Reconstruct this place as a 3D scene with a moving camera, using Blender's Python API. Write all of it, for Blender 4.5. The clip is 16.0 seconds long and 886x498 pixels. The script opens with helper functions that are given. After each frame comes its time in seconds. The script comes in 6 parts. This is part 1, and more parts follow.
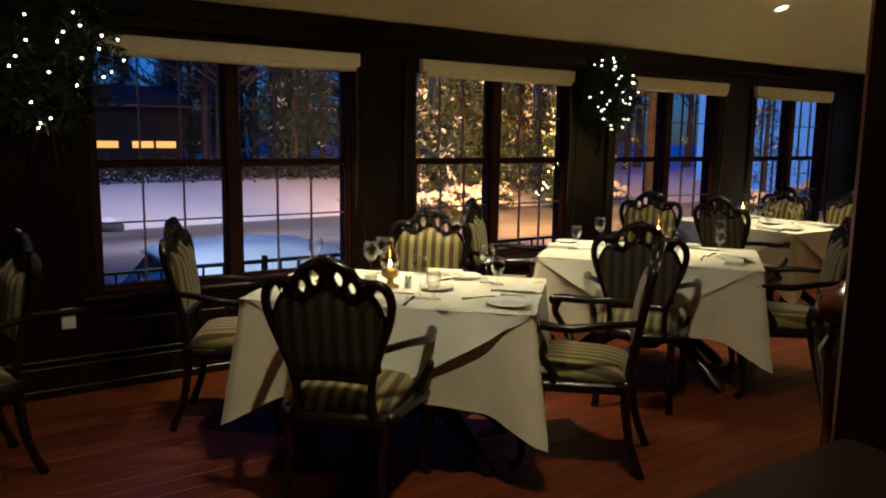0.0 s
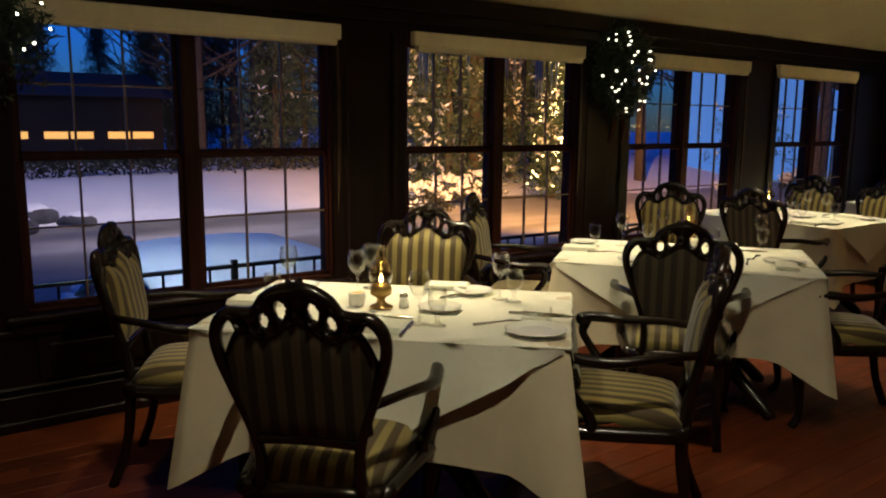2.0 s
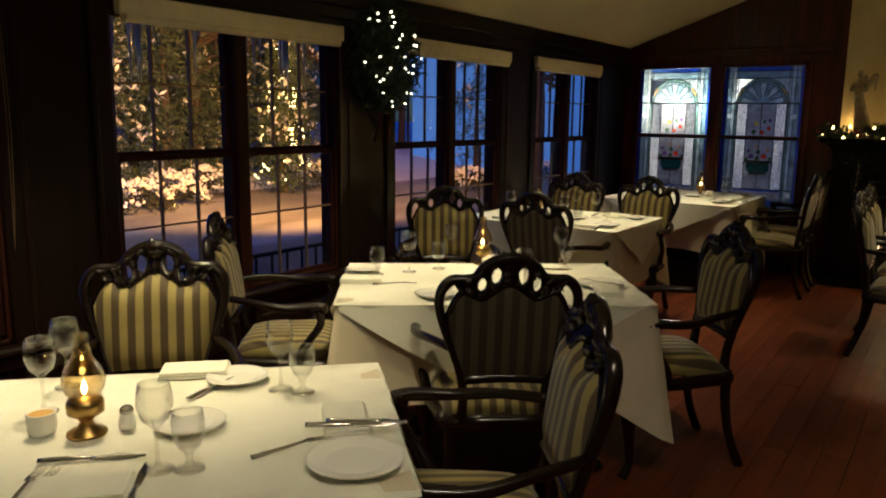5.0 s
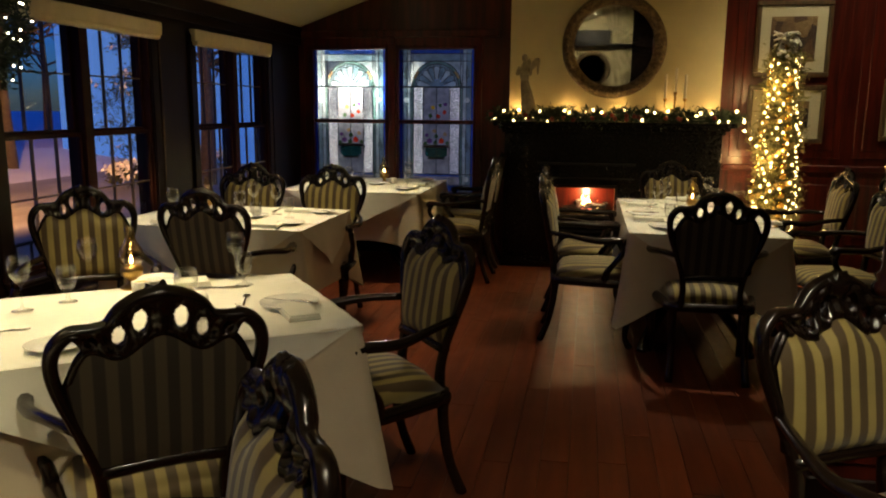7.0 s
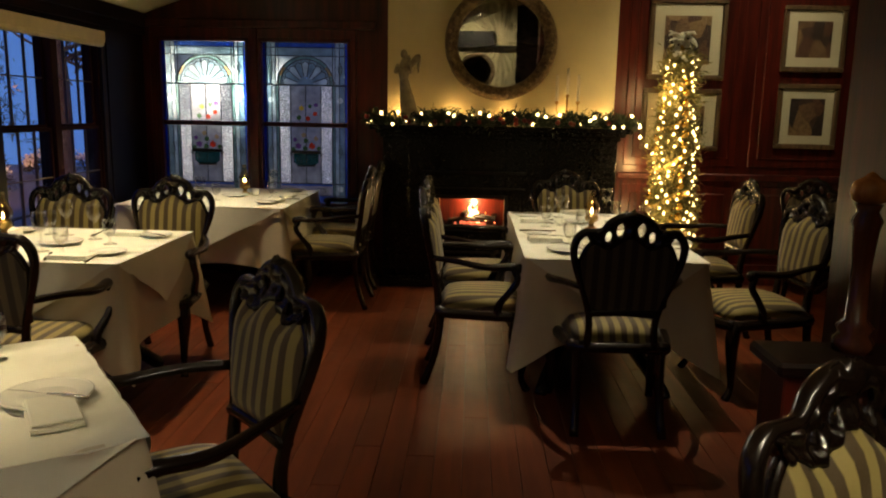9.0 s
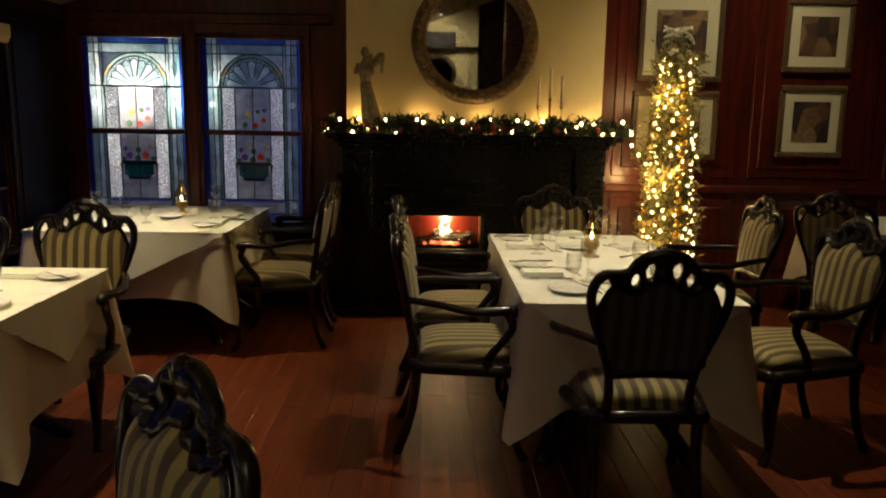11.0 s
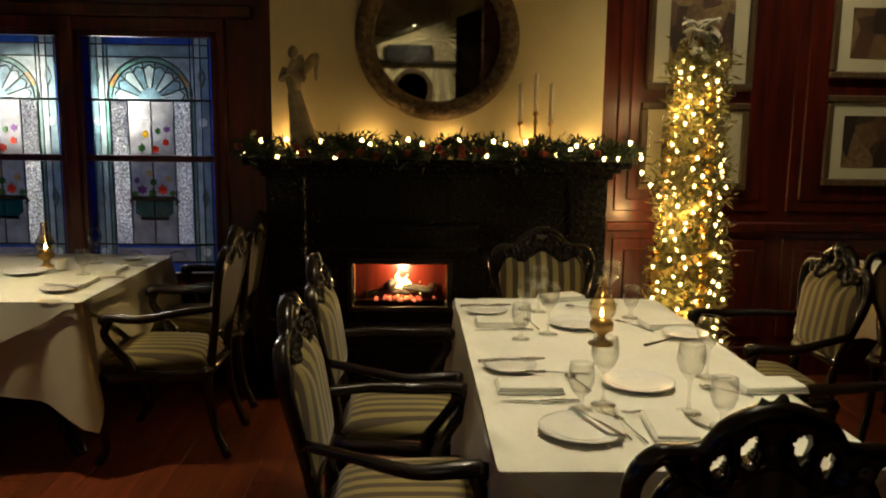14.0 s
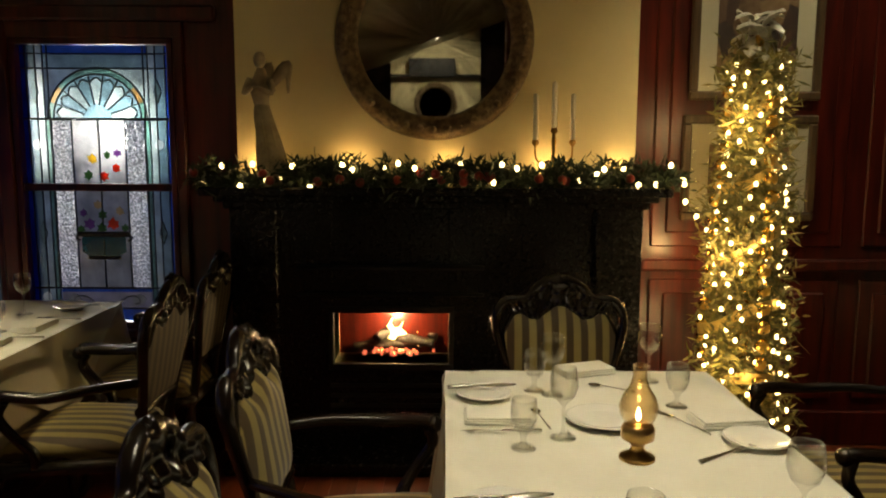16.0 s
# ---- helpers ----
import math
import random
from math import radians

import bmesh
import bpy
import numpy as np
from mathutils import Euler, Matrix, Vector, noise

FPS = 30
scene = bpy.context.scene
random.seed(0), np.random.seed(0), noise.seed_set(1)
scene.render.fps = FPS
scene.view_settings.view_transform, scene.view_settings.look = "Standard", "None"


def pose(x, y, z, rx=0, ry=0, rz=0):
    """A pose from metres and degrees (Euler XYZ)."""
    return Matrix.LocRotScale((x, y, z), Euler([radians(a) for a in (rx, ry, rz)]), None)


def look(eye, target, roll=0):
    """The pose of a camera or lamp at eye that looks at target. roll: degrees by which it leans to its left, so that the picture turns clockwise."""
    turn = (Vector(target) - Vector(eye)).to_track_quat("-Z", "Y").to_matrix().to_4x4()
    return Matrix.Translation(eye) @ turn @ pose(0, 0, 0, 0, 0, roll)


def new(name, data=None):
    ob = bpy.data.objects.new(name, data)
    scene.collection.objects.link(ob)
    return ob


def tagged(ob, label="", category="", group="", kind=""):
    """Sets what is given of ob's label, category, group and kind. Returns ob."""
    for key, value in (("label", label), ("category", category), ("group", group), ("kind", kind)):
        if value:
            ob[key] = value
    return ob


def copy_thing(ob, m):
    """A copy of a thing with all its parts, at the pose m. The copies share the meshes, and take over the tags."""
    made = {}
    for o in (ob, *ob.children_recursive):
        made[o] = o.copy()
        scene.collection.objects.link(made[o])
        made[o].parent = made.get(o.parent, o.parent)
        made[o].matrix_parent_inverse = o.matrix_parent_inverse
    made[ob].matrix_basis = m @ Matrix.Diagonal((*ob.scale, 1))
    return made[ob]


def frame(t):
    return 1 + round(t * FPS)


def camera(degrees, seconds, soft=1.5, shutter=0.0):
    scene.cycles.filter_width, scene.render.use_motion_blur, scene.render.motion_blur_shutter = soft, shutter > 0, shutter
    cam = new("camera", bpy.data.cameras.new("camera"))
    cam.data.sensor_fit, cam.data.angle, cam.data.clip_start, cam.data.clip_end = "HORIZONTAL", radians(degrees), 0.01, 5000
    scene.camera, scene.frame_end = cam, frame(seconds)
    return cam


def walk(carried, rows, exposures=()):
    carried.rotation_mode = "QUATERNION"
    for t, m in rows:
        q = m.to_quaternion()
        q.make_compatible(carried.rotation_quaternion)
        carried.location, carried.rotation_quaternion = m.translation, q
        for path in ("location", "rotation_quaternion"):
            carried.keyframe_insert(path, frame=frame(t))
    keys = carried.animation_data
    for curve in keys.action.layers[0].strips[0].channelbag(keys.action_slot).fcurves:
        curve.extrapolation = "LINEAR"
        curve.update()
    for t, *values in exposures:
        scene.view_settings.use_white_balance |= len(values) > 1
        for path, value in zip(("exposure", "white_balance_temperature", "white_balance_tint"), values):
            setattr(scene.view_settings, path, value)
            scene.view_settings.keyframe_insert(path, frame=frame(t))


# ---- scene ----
cam = camera(60.0, 16.0, soft=2.0)
PATH = [
    (0, (-0.023, 0.012, 1.472), (-1.652, 1.134, 1.177), 0.9),
    (0.5, (-0.22, 0.058, 1.483), (-1.825, 1.215, 1.193), 0.2),
    (1, (-0.377, 0.11, 1.464), (-1.933, 1.328, 1.156), 0.2),
    (1.5, (-0.517, 0.229, 1.457), (-2.081, 1.436, 1.148), 0.3),
    (2, (-0.661, 0.365, 1.446), (-2.264, 1.516, 1.123), 0.5),
    (2.5, (-0.834, 0.436, 1.443), (-2.449, 1.566, 1.104), 0.3),
    (3, (-1.024, 0.491, 1.447), (-2.632, 1.626, 1.092), 0.2),
    (3.5, (-1.157, 0.606, 1.436), (-2.749, 1.763, 1.078), -0.1),
    (4, (-1.256, 0.768, 1.445), (-2.766, 2.033, 1.098), 0.3),
    (4.5, (-1.345, 0.848, 1.461), (-2.693, 2.284, 1.113), 0.8),
    (5, (-1.497, 0.912, 1.484), (-2.604, 2.543, 1.141), 0.7),
    (7.5, (-1.771, 1.751, 1.44), (-2.014, 3.703, 1.083), 0.4),
    (8, (-1.74, 1.945, 1.448), (-1.904, 3.908, 1.102), 0.3),
    (8.5, (-1.718, 2.137, 1.441), (-1.862, 4.101, 1.088), 0.6),
    (9, (-1.779, 2.334, 1.446), (-1.85, 4.302, 1.091), 1.1),
    (11.5, (-1.885, 3.294, 1.466), (-1.847, 5.265, 1.128), 0.9),
    (12, (-1.849, 3.494, 1.464), (-1.815, 5.472, 1.166), 0.9),
    (12.5, (-1.779, 3.708, 1.46), (-1.734, 5.684, 1.157), 1.1),
    (13, (-1.79, 3.95, 1.458), (-1.679, 5.923, 1.152), 0.8),
    (13.5, (-1.782, 4.191, 1.452), (-1.676, 6.164, 1.142), 0.2),
    (14, (-1.702, 4.418, 1.471), (-1.623, 6.394, 1.172), 0.7),
    (14.5, (-1.617, 4.611, 1.486), (-1.539, 6.586, 1.182), 0.8),
    (15, (-1.631, 4.825, 1.495), (-1.548, 6.801, 1.195), 0.3),
    (15.5, (-1.594, 5.012, 1.487), (-1.536, 6.99, 1.196), -0.3),
    (16, (-1.52, 5.184, 1.504), (-1.524, 7.167, 1.242), 0.2),
]
walk(cam, [(t, look(eye, target, roll)) for t, eye, target, roll in PATH],
     [(0, 0.28, 6600, 5), (2.5, 0.06, 6700, 5), (5, -0.12, 6800, 6), (8, 0.18, 7100, 9), (12, 0.06, 7100, 9), (13, -0.05, 7100, 8), (16, -0.08, 6800, 7)])

# ---- world, lamps ----
world = bpy.data.worlds.new("dusk")
scene.world = world
world.use_nodes = True
wn = world.node_tree.nodes
sky = wn.new("ShaderNodeTexSky")
sky.sky_type = "NISHITA"
sky.sun_disc = False
sky.sun_elevation = radians(3.0)
sky.ozone_density = 6.0
sky.dust_density = 0.2
sky.sun_rotation = radians(100)
hue = wn.new("ShaderNodeMixRGB")
hue.blend_type = "MULTIPLY"
hue.inputs[0].default_value = 1.0
hue.inputs[2].default_value = (0.50, 0.84, 2.0, 1)
world.node_tree.links.new(sky.outputs[0], hue.inputs[1])
world.node_tree.links.new(hue.outputs[0], wn["Background"].inputs[0])
wn["Background"].inputs[1].default_value = 0.15

WARM = (1.0, 0.85, 0.53)
AMBER = (1.0, 0.60, 0.22)


def ceil_z(x):
    """Height of the sloped ceiling over x, with its ridge at x = 0.4."""
    return 2.20 + 0.355 * (min(x, 0.8 - x) + 4.62)


def lamp(name, kind, at, power, colour, size=0.03, aim=None, cone=90, blend=0.6):
    d = bpy.data.lights.new(name, kind)
    d.energy, d.color = power, colour
    if kind == "AREA":
        d.size = size
    else:
        d.shadow_soft_size = size
    if kind == "SPOT":
        d.spot_size, d.spot_blend = radians(cone), blend
    ob = new(name, d)
    ob.matrix_world = look(at, aim if aim else (at[0] + 0.001, at[1], at[2] - 1))
    return ob


# recessed ceiling spots: (x, y, watts)
# the last three are unseen, added to brighten a chair, the prints, the south wall
SPOTS = [(-3.75, 0.6, 10, None), (-3.75, 2.35, 205, None), (-3.75, 4.1, 180, None), (-3.73, 5.8, 160, None), (-3.75, 7.5, 135, None),
         (-1.10, 6.75, 225, None), (-1.3, 1.3, 175, (-2.1, 1.7, 0)), (-0.75, 1.9, 190, (-0.98, 3.5, 0.75)), (0.35, 7.7, 130, (0.35, 9.0, 1.6)), (-1.7, -3.2, 100, (-1.7, -4.6, 1.9))]
for x, y, w, aim in SPOTS:
    lamp("spot_lamp", "SPOT", (x, y, ceil_z(x) - 0.03), w, WARM if x < -3 else (1.0, 0.90, 0.66), 0.035, aim, cone=78 if x < -3 else (64 if y > 6 else (36 if y > 1.5 else 122)), blend=0.9)

# ---- material helpers ----


class Mat:
    """A small builder round one Principled material."""

    def __init__(self, name, colour, rough=0.5, metal=0.0, spec=0.5):
        self.m = bpy.data.materials.new(name)
        self.m.use_nodes = True
        self.n, self.l = self.m.node_tree.nodes, self.m.node_tree.links
        self.b = self.n["Principled BSDF"]
        self.b.inputs["Base Color"].default_value = (*colour, 1)
        self.b.inputs["Roughness"].default_value = rough
        self.b.inputs["Metallic"].default_value = metal
        self.b.inputs["Specular IOR Level"].default_value = spec
        self.tc = self.n.new("ShaderNodeTexCoord")

    def coords(self, scale=(1, 1, 1), which="Object"):
        mp = self.n.new("ShaderNodeMapping")
        mp.inputs["Scale"].default_value = scale
        self.l.new(self.tc.outputs[which], mp.inputs[0])
        return mp.outputs[0]

    def noise(self, scale, detail=4, stretch=(1, 1, 1), which="Object", rough=0.55):
        t = self.n.new("ShaderNodeTexNoise")
        t.inputs["Scale"].default_value = scale
        t.inputs["Detail"].default_value = detail
        t.inputs["Roughness"].default_value = rough
        self.l.new(self.coords(stretch, which), t.inputs["Vector"])
        return t.outputs["Fac"]

    def ramp(self, fac, stops):
        r = self.n.new("ShaderNodeValToRGB")
        e = r.color_ramp.elements
        while len(e) < len(stops):
            e.new(0.5)
        for k, (p, c) in zip(e, stops):
            k.position, k.color = p, (*c, 1)
        self.l.new(fac, r.inputs[0])
        return r.outputs[0]

    def mul(self, a, b, fac=1.0, kind="MULTIPLY"):
        x = self.n.new("ShaderNodeMix")
        x.data_type, x.blend_type = "RGBA", kind
        x.inputs["Factor"].default_value = fac
        self.l.new(a, x.inputs["A"])
        self.l.new(b, x.inputs["B"])
        return x.outputs["Result"]

    def math(self, op, a, b=0.0):
        x = self.n.new("ShaderNodeMath")
        x.operation = op
        for i, v in enumerate((a, b)):
            if isinstance(v, (int, float)):
                x.inputs[i].default_value = v
            else:
                self.l.new(v, x.inputs[i])
        return x.outputs[0]

    def colour(self, sock):
        self.l.new(sock, self.b.inputs["Base Color"])
        return self

    def roughness(self, fac, lo, hi):
        r = self.n.new("ShaderNodeMapRange")
        r.inputs["To Min"].default_value, r.inputs["To Max"].default_value = lo, hi
        self.l.new(fac, r.inputs["Value"])
        self.l.new(r.outputs[0], self.b.inputs["Roughness"])
        return self

    def bump(self, fac, strength=0.2, dist=0.01):
        u = self.n.new("ShaderNodeBump")
        u.inputs["Strength"].default_value, u.inputs["Distance"].default_value = strength, dist
        self.l.new(fac, u.inputs["Height"])
        self.l.new(u.outputs[0], self.b.inputs["Normal"])
        return self

    def set(self, key, value):
        self.b.inputs[key].default_value = value
        return self

    def random(self):
        return self.n.new("ShaderNodeObjectInfo").outputs["Random"]


def wood(name, dark, light, rough=0.3, along=2, grain=26):
    st = [1, 1, 1]
    st[along] = 0.08
    k = Mat(name, light, rough)
    g = k.noise(grain, 6, st)
    big = k.noise(1.3, 3)
    c = k.mul(k.ramp(g, [(0.3, dark), (0.7, light)]), k.ramp(big, [(0.3, (0.6, 0.6, 0.6)), (0.7, (1, 1, 1))]))
    k.colour(c).bump(g, 0.12, 0.004).roughness(big, rough * 0.7, rough * 1.5)
    return k.m


def plain(name, colour, rough=0.5, metal=0.0, var=0.25, scale=6, bump=0.1):
    k = Mat(name, colour, rough, metal)
    f = k.noise(scale, 5)
    lo = tuple(c * (1 - var) for c in colour)
    hi = tuple(min(1, c * (1 + var)) for c in colour)
    k.colour(k.ramp(f, [(0.3, lo), (0.7, hi)])).roughness(f, max(0.02, rough - 0.08), min(1, rough + 0.1))
    if bump:
        k.bump(k.noise(scale * 12, 3), bump, 0.003)
    return k.m


def glow(name, colour, strength):
    k = Mat(name, colour, 0.4)
    k.set("Emission Color", (*colour, 1)).set("Emission Strength", strength)
    return k.m


# ---- materials ----
MAHOGANY = wood("mahogany", (0.030, 0.0042, 0.0025), (0.122, 0.013, 0.006), 0.30)
DARKWOOD = wood("dark_panelling", (0.007, 0.0035, 0.003), (0.019, 0.007, 0.005), 0.32)
DARKWOOD.node_tree.nodes["Principled BSDF"].inputs["Specular IOR Level"].default_value = 0.25
CHAIRWOOD = wood("black_brown_polish", (0.005, 0.003, 0.0025), (0.016, 0.008, 0.005), 0.22, grain=40)
SASHWOOD = wood("window_mahogany", (0.018, 0.005, 0.003), (0.058, 0.013, 0.008), 0.55)
SASHWOOD.node_tree.nodes["Principled BSDF"].inputs["Specular IOR Level"].default_value = 0.15
SHELL = plain("cream_plaster", (0.66, 0.575, 0.335), 0.75, scale=2.5, var=0.07, bump=0.15)
CEILING = plain("ceiling_paint", (0.52, 0.46, 0.29), 0.8, scale=1.8, var=0.05, bump=0.12)
BLIND = plain("blind_fabric", (0.72, 0.64, 0.44), 0.8, scale=14, var=0.06)
GRANITE = plain("black_stone", (0.007, 0.007, 0.0075), 0.24, scale=60, var=0.5, bump=0.03)
GRANITE.node_tree.nodes["Principled BSDF"].inputs["Specular IOR Level"].default_value = 0.25
IRON = plain("black_iron", (0.012, 0.012, 0.013), 0.5, 0.4)
WHITE = plain("white_plastic", (0.72, 0.70, 0.62), 0.4, var=0.04)
CHINA = plain("glazed_china", (0.80, 0.78, 0.70), 0.12, var=0.02, bump=0)
STEEL = plain("steel_cutlery", (0.55, 0.53, 0.50), 0.2, 1.0, var=0.05, bump=0)
BRASS = plain("aged_brass", (0.45, 0.28, 0.10), 0.32, 1.0, var=0.3)
GOLD = plain("gold_ornament", (0.75, 0.48, 0.12), 0.25, 0.9, var=0.2)
WAX = plain("white_wax", (0.78, 0.72, 0.58), 0.5, var=0.03)
BULB = glow("fairy_bulb", (1.0, 0.70, 0.30), 13)
BULB_COOL = glow("white_bulb", (1.0, 0.90, 0.70), 7)
FLAME = glow("flame", (1.0, 0.62, 0.22), 9)

k = Mat("floor_boards", (0.2, 0.06, 0.03), 0.3)
g = k.noise(18, 6, (1, 0.06, 1))
b2 = k.noise(0.9, 4)
base = k.ramp(g, [(0.25, (0.086, 0.017, 0.006)), (0.75, (0.198, 0.046, 0.014))])
base = k.mul(base, k.ramp(k.random(), [(0.0, (0.72, 0.70, 0.70)), (1.0, (1, 1, 1))]))
base = k.mul(base, k.ramp(b2, [(0.35, (0.75, 0.72, 0.7)), (0.65, (1, 1, 1))]))
k.colour(base).roughness(k.noise(5, 5), 0.34, 0.60).bump(g, 0.1, 0.003).set("Specular IOR Level", 0.2)
FLOOR = k.m

k = Mat("striped_damask", (0.5, 0.45, 0.25), 0.7)
sx = k.n.new("ShaderNodeSeparateXYZ")
k.l.new(k.coords(), sx.inputs[0])
saw = k.math("PINGPONG", k.math("ADD", sx.outputs[0], 5.0), 0.027)
edge = k.n.new("ShaderNodeMapRange")
edge.inputs["From Min"].default_value, edge.inputs["From Max"].default_value = 0.0115, 0.0155
k.l.new(saw, edge.inputs["Value"])
weave = k.noise(220, 2)
c = k.ramp(edge.outputs[0], [(0.0, (0.066, 0.038, 0.010)), (1.0, (0.30, 0.232, 0.072))])
c = k.mul(c, k.ramp(k.noise(9, 4), [(0.3, (0.8, 0.8, 0.8)), (0.7, (1, 1, 1))]))
k.colour(c).bump(weave, 0.25, 0.002).set("Sheen Weight", 0.2)
STRIPE = k.m

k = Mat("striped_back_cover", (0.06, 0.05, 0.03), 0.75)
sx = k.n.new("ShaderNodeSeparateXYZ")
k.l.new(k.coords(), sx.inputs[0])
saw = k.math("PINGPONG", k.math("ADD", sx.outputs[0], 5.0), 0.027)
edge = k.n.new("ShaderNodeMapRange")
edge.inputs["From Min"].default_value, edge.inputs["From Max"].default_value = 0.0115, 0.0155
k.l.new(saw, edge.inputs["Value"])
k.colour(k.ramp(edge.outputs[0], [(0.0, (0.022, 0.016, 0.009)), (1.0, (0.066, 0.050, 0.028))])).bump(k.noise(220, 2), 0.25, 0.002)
BACKCOVER = k.m

k = Mat("white_linen", (0.78, 0.74, 0.60), 0.8)
f = k.noise(3.5, 4)
k.colour(k.ramp(f, [(0.3, (0.70, 0.68, 0.57)), (0.7, (0.80, 0.78, 0.67))])).bump(k.noise(14, 4), 0.25, 0.01)
LINEN = k.m
k = Mat("beige_linen", (0.62, 0.52, 0.36), 0.8)
f = k.noise(3.5, 4)
k.colour(k.ramp(f, [(0.3, (0.54, 0.46, 0.33)), (0.7, (0.64, 0.56, 0.41))])).bump(k.noise(14, 4), 0.25, 0.01)
LINEN2 = k.m

k = Mat("mirror_silver", (0.86, 0.85, 0.80), 0.02, 1.0)
MIRROR = k.m


def pane_glass(name, tint, gloss=0.08, curved=False):
    m = bpy.data.materials.new(name)
    m.use_nodes = True
    n, l = m.node_tree.nodes, m.node_tree.links
    n.remove(n["Principled BSDF"])
    tr, gl, mix, fr = (n.new("ShaderNodeBsdfTransparent"), n.new("ShaderNodeBsdfGlossy"),
                       n.new("ShaderNodeMixShader"), n.new("ShaderNodeFresnel"))
    tr.inputs[0].default_value = (*tint, 1)
    gl.inputs["Roughness"].default_value = gloss
    fr.inputs["IOR"].default_value = 1.45
    if curved:
        # blown glass: gloss grows towards the rim
        lw, pw = n.new("ShaderNodeLayerWeight"), n.new("ShaderNodeMath")
        lw.inputs["Blend"].default_value = 0.22
        pw.operation = "MULTIPLY"
        pw.inputs[1].default_value = 0.8
        l.new(lw.outputs["Facing"], pw.inputs[0])
        l.new(pw.outputs[0], mix.inputs[0])
    else:
        l.new(fr.outputs[0], mix.inputs[0])
    l.new(tr.outputs[0], mix.inputs[1])
    l.new(gl.outputs[0], mix.inputs[2])
    l.new(mix.outputs[0], n["Material Output"].inputs[0])
    return m


PANE = pane_glass("window_glass", (0.93, 0.95, 0.95), 0.02)
TABLEGLASS = pane_glass("thin_drinking_glass", (0.96, 0.96, 0.945), 0.03, True)
AMBERGLASS = pane_glass("amber_lamp_glass", (0.95, 0.88, 0.74), 0.10, True)

# ---- geometry helpers ----


def part(name, bm, material, parent=None, label="", smooth=False):
    me = bpy.data.meshes.new(name)
    bm.normal_update()
    bm.to_mesh(me)
    bm.free()
    me.materials.append(material)
    if smooth:
        me.polygons.foreach_set("use_smooth", [True] * len(me.polygons))
    ob = new(name, me)
    if parent is not None:
        ob.parent = parent
    if label:
        ob["label"] = label
    return ob


def piece(name, mesh, parent, at, scale=(1, 1, 1), rz=0.0):
    ob = new(name, mesh)
    ob.parent = parent
    ob.matrix_basis = Matrix.LocRotScale(at, Euler((0, 0, rz)), scale)
    return ob


def thing(name, at, rz, label, category, group="", kind=""):
    e = new(name)
    e.empty_display_size = 0.1
    e.matrix_world = pose(*at, 0, 0, rz)
    return tagged(e, label, category, group, kind)


def box(bm, x0, x1, y0, y1, z0, z1, bev=0.0):
    t = bmesh.new()
    bmesh.ops.create_cube(t, size=1)
    for v in t.verts:
        v.co = Vector(((x0 + x1) / 2 + v.co.x * (x1 - x0), (y0 + y1) / 2 + v.co.y * (y1 - y0), (z0 + z1) / 2 + v.co.z * (z1 - z0)))
    if bev:
        bmesh.ops.bevel(t, geom=t.edges[:], offset=bev, segments=1, affect="EDGES")
    me = bpy.data.meshes.new("tmp")
    t.to_mesh(me)
    t.free()
    bm.from_mesh(me)
    bpy.data.meshes.remove(me)
    return bm


def boxes(*rows, bev=0.0):
    bm = bmesh.new()
    for r in rows:
        box(bm, *r, bev=bev)
    return bm


def lathe(bm, profile, seg=20, at=(0, 0, 0), turn=None):
    """Turn a profile of (radius, height) round z, at a place."""
    rings = []
    for r, z in profile:
        ring = []
        for i in range(seg):
            a = 2 * math.pi * i / seg
            p = Vector((r * math.cos(a), r * math.sin(a), z))
            if turn:
                p = turn @ p
            ring.append(bm.verts.new(p + Vector(at)))
        rings.append(ring)
    for a, b in zip(rings, rings[1:]):
        for i in range(seg):
            bm.faces.new((a[i], a[(i + 1) % seg], b[(i + 1) % seg], b[i]))
    if profile[0][0] > 0.0005:
        bm.faces.new(rings[0][::-1])
    if profile[-1][0] > 0.0005:
        bm.faces.new(rings[-1])
    return bm


def smooth_path(pts, n=5):
    """Catmull-Rom through the points."""
    P = [Vector(p) for p in pts]
    P = [2 * P[0] - P[1]] + P + [2 * P[-1] - P[-2]]
    out = []
    for i in range(1, len(P) - 2):
        for j in range(n):
            t = j / n
            a, b, c, d = P[i - 1], P[i], P[i + 1], P[i + 2]
            out.append(0.5 * ((2 * b) + (c - a) * t + (2 * a - 5 * b + 4 * c - d) * t * t + (3 * b - a - 3 * c + d) * t ** 3))
    out.append(P[-2])
    return out


def tube(bm, pts, radius, seg=8, n=4, flat=1.0, closed_ends=True):
    """A tube along a smoothed path; radius is a number or a list over the given points."""
    path = smooth_path(pts, n)
    rad = [radius] * len(path)
    if not isinstance(radius, (int, float)):
        rad = [radius[min(i // n, len(radius) - 2)] * (1 - (i % n) / n) + radius[min(i // n + 1, len(radius) - 1)] * ((i % n) / n)
               for i in range(len(path) - 1)] + [radius[-1]]
    up = Vector((0.13, 0.97, 0.21)).normalized()
    rings = []
    for i, p in enumerate(path):
        d = (path[min(i + 1, len(path) - 1)] - path[max(i - 1, 0)]).normalized()
        s = d.cross(up)
        if s.length < 1e-3:
            s = d.cross(Vector((1, 0, 0)))
        s.normalize()
        u = s.cross(d)
        rings.append([bm.verts.new(p + rad[i] * (math.cos(2 * math.pi * k / seg) * s + flat * math.sin(2 * math.pi * k / seg) * u)) for k in range(seg)])
    for a, b in zip(rings, rings[1:]):
        for k in range(seg):
            bm.faces.new((a[k], a[(k + 1) % seg], b[(k + 1) % seg], b[k]))
    if closed_ends:
        bm.faces.new(rings[0][::-1])
        bm.faces.new(rings[-1])
    return bm


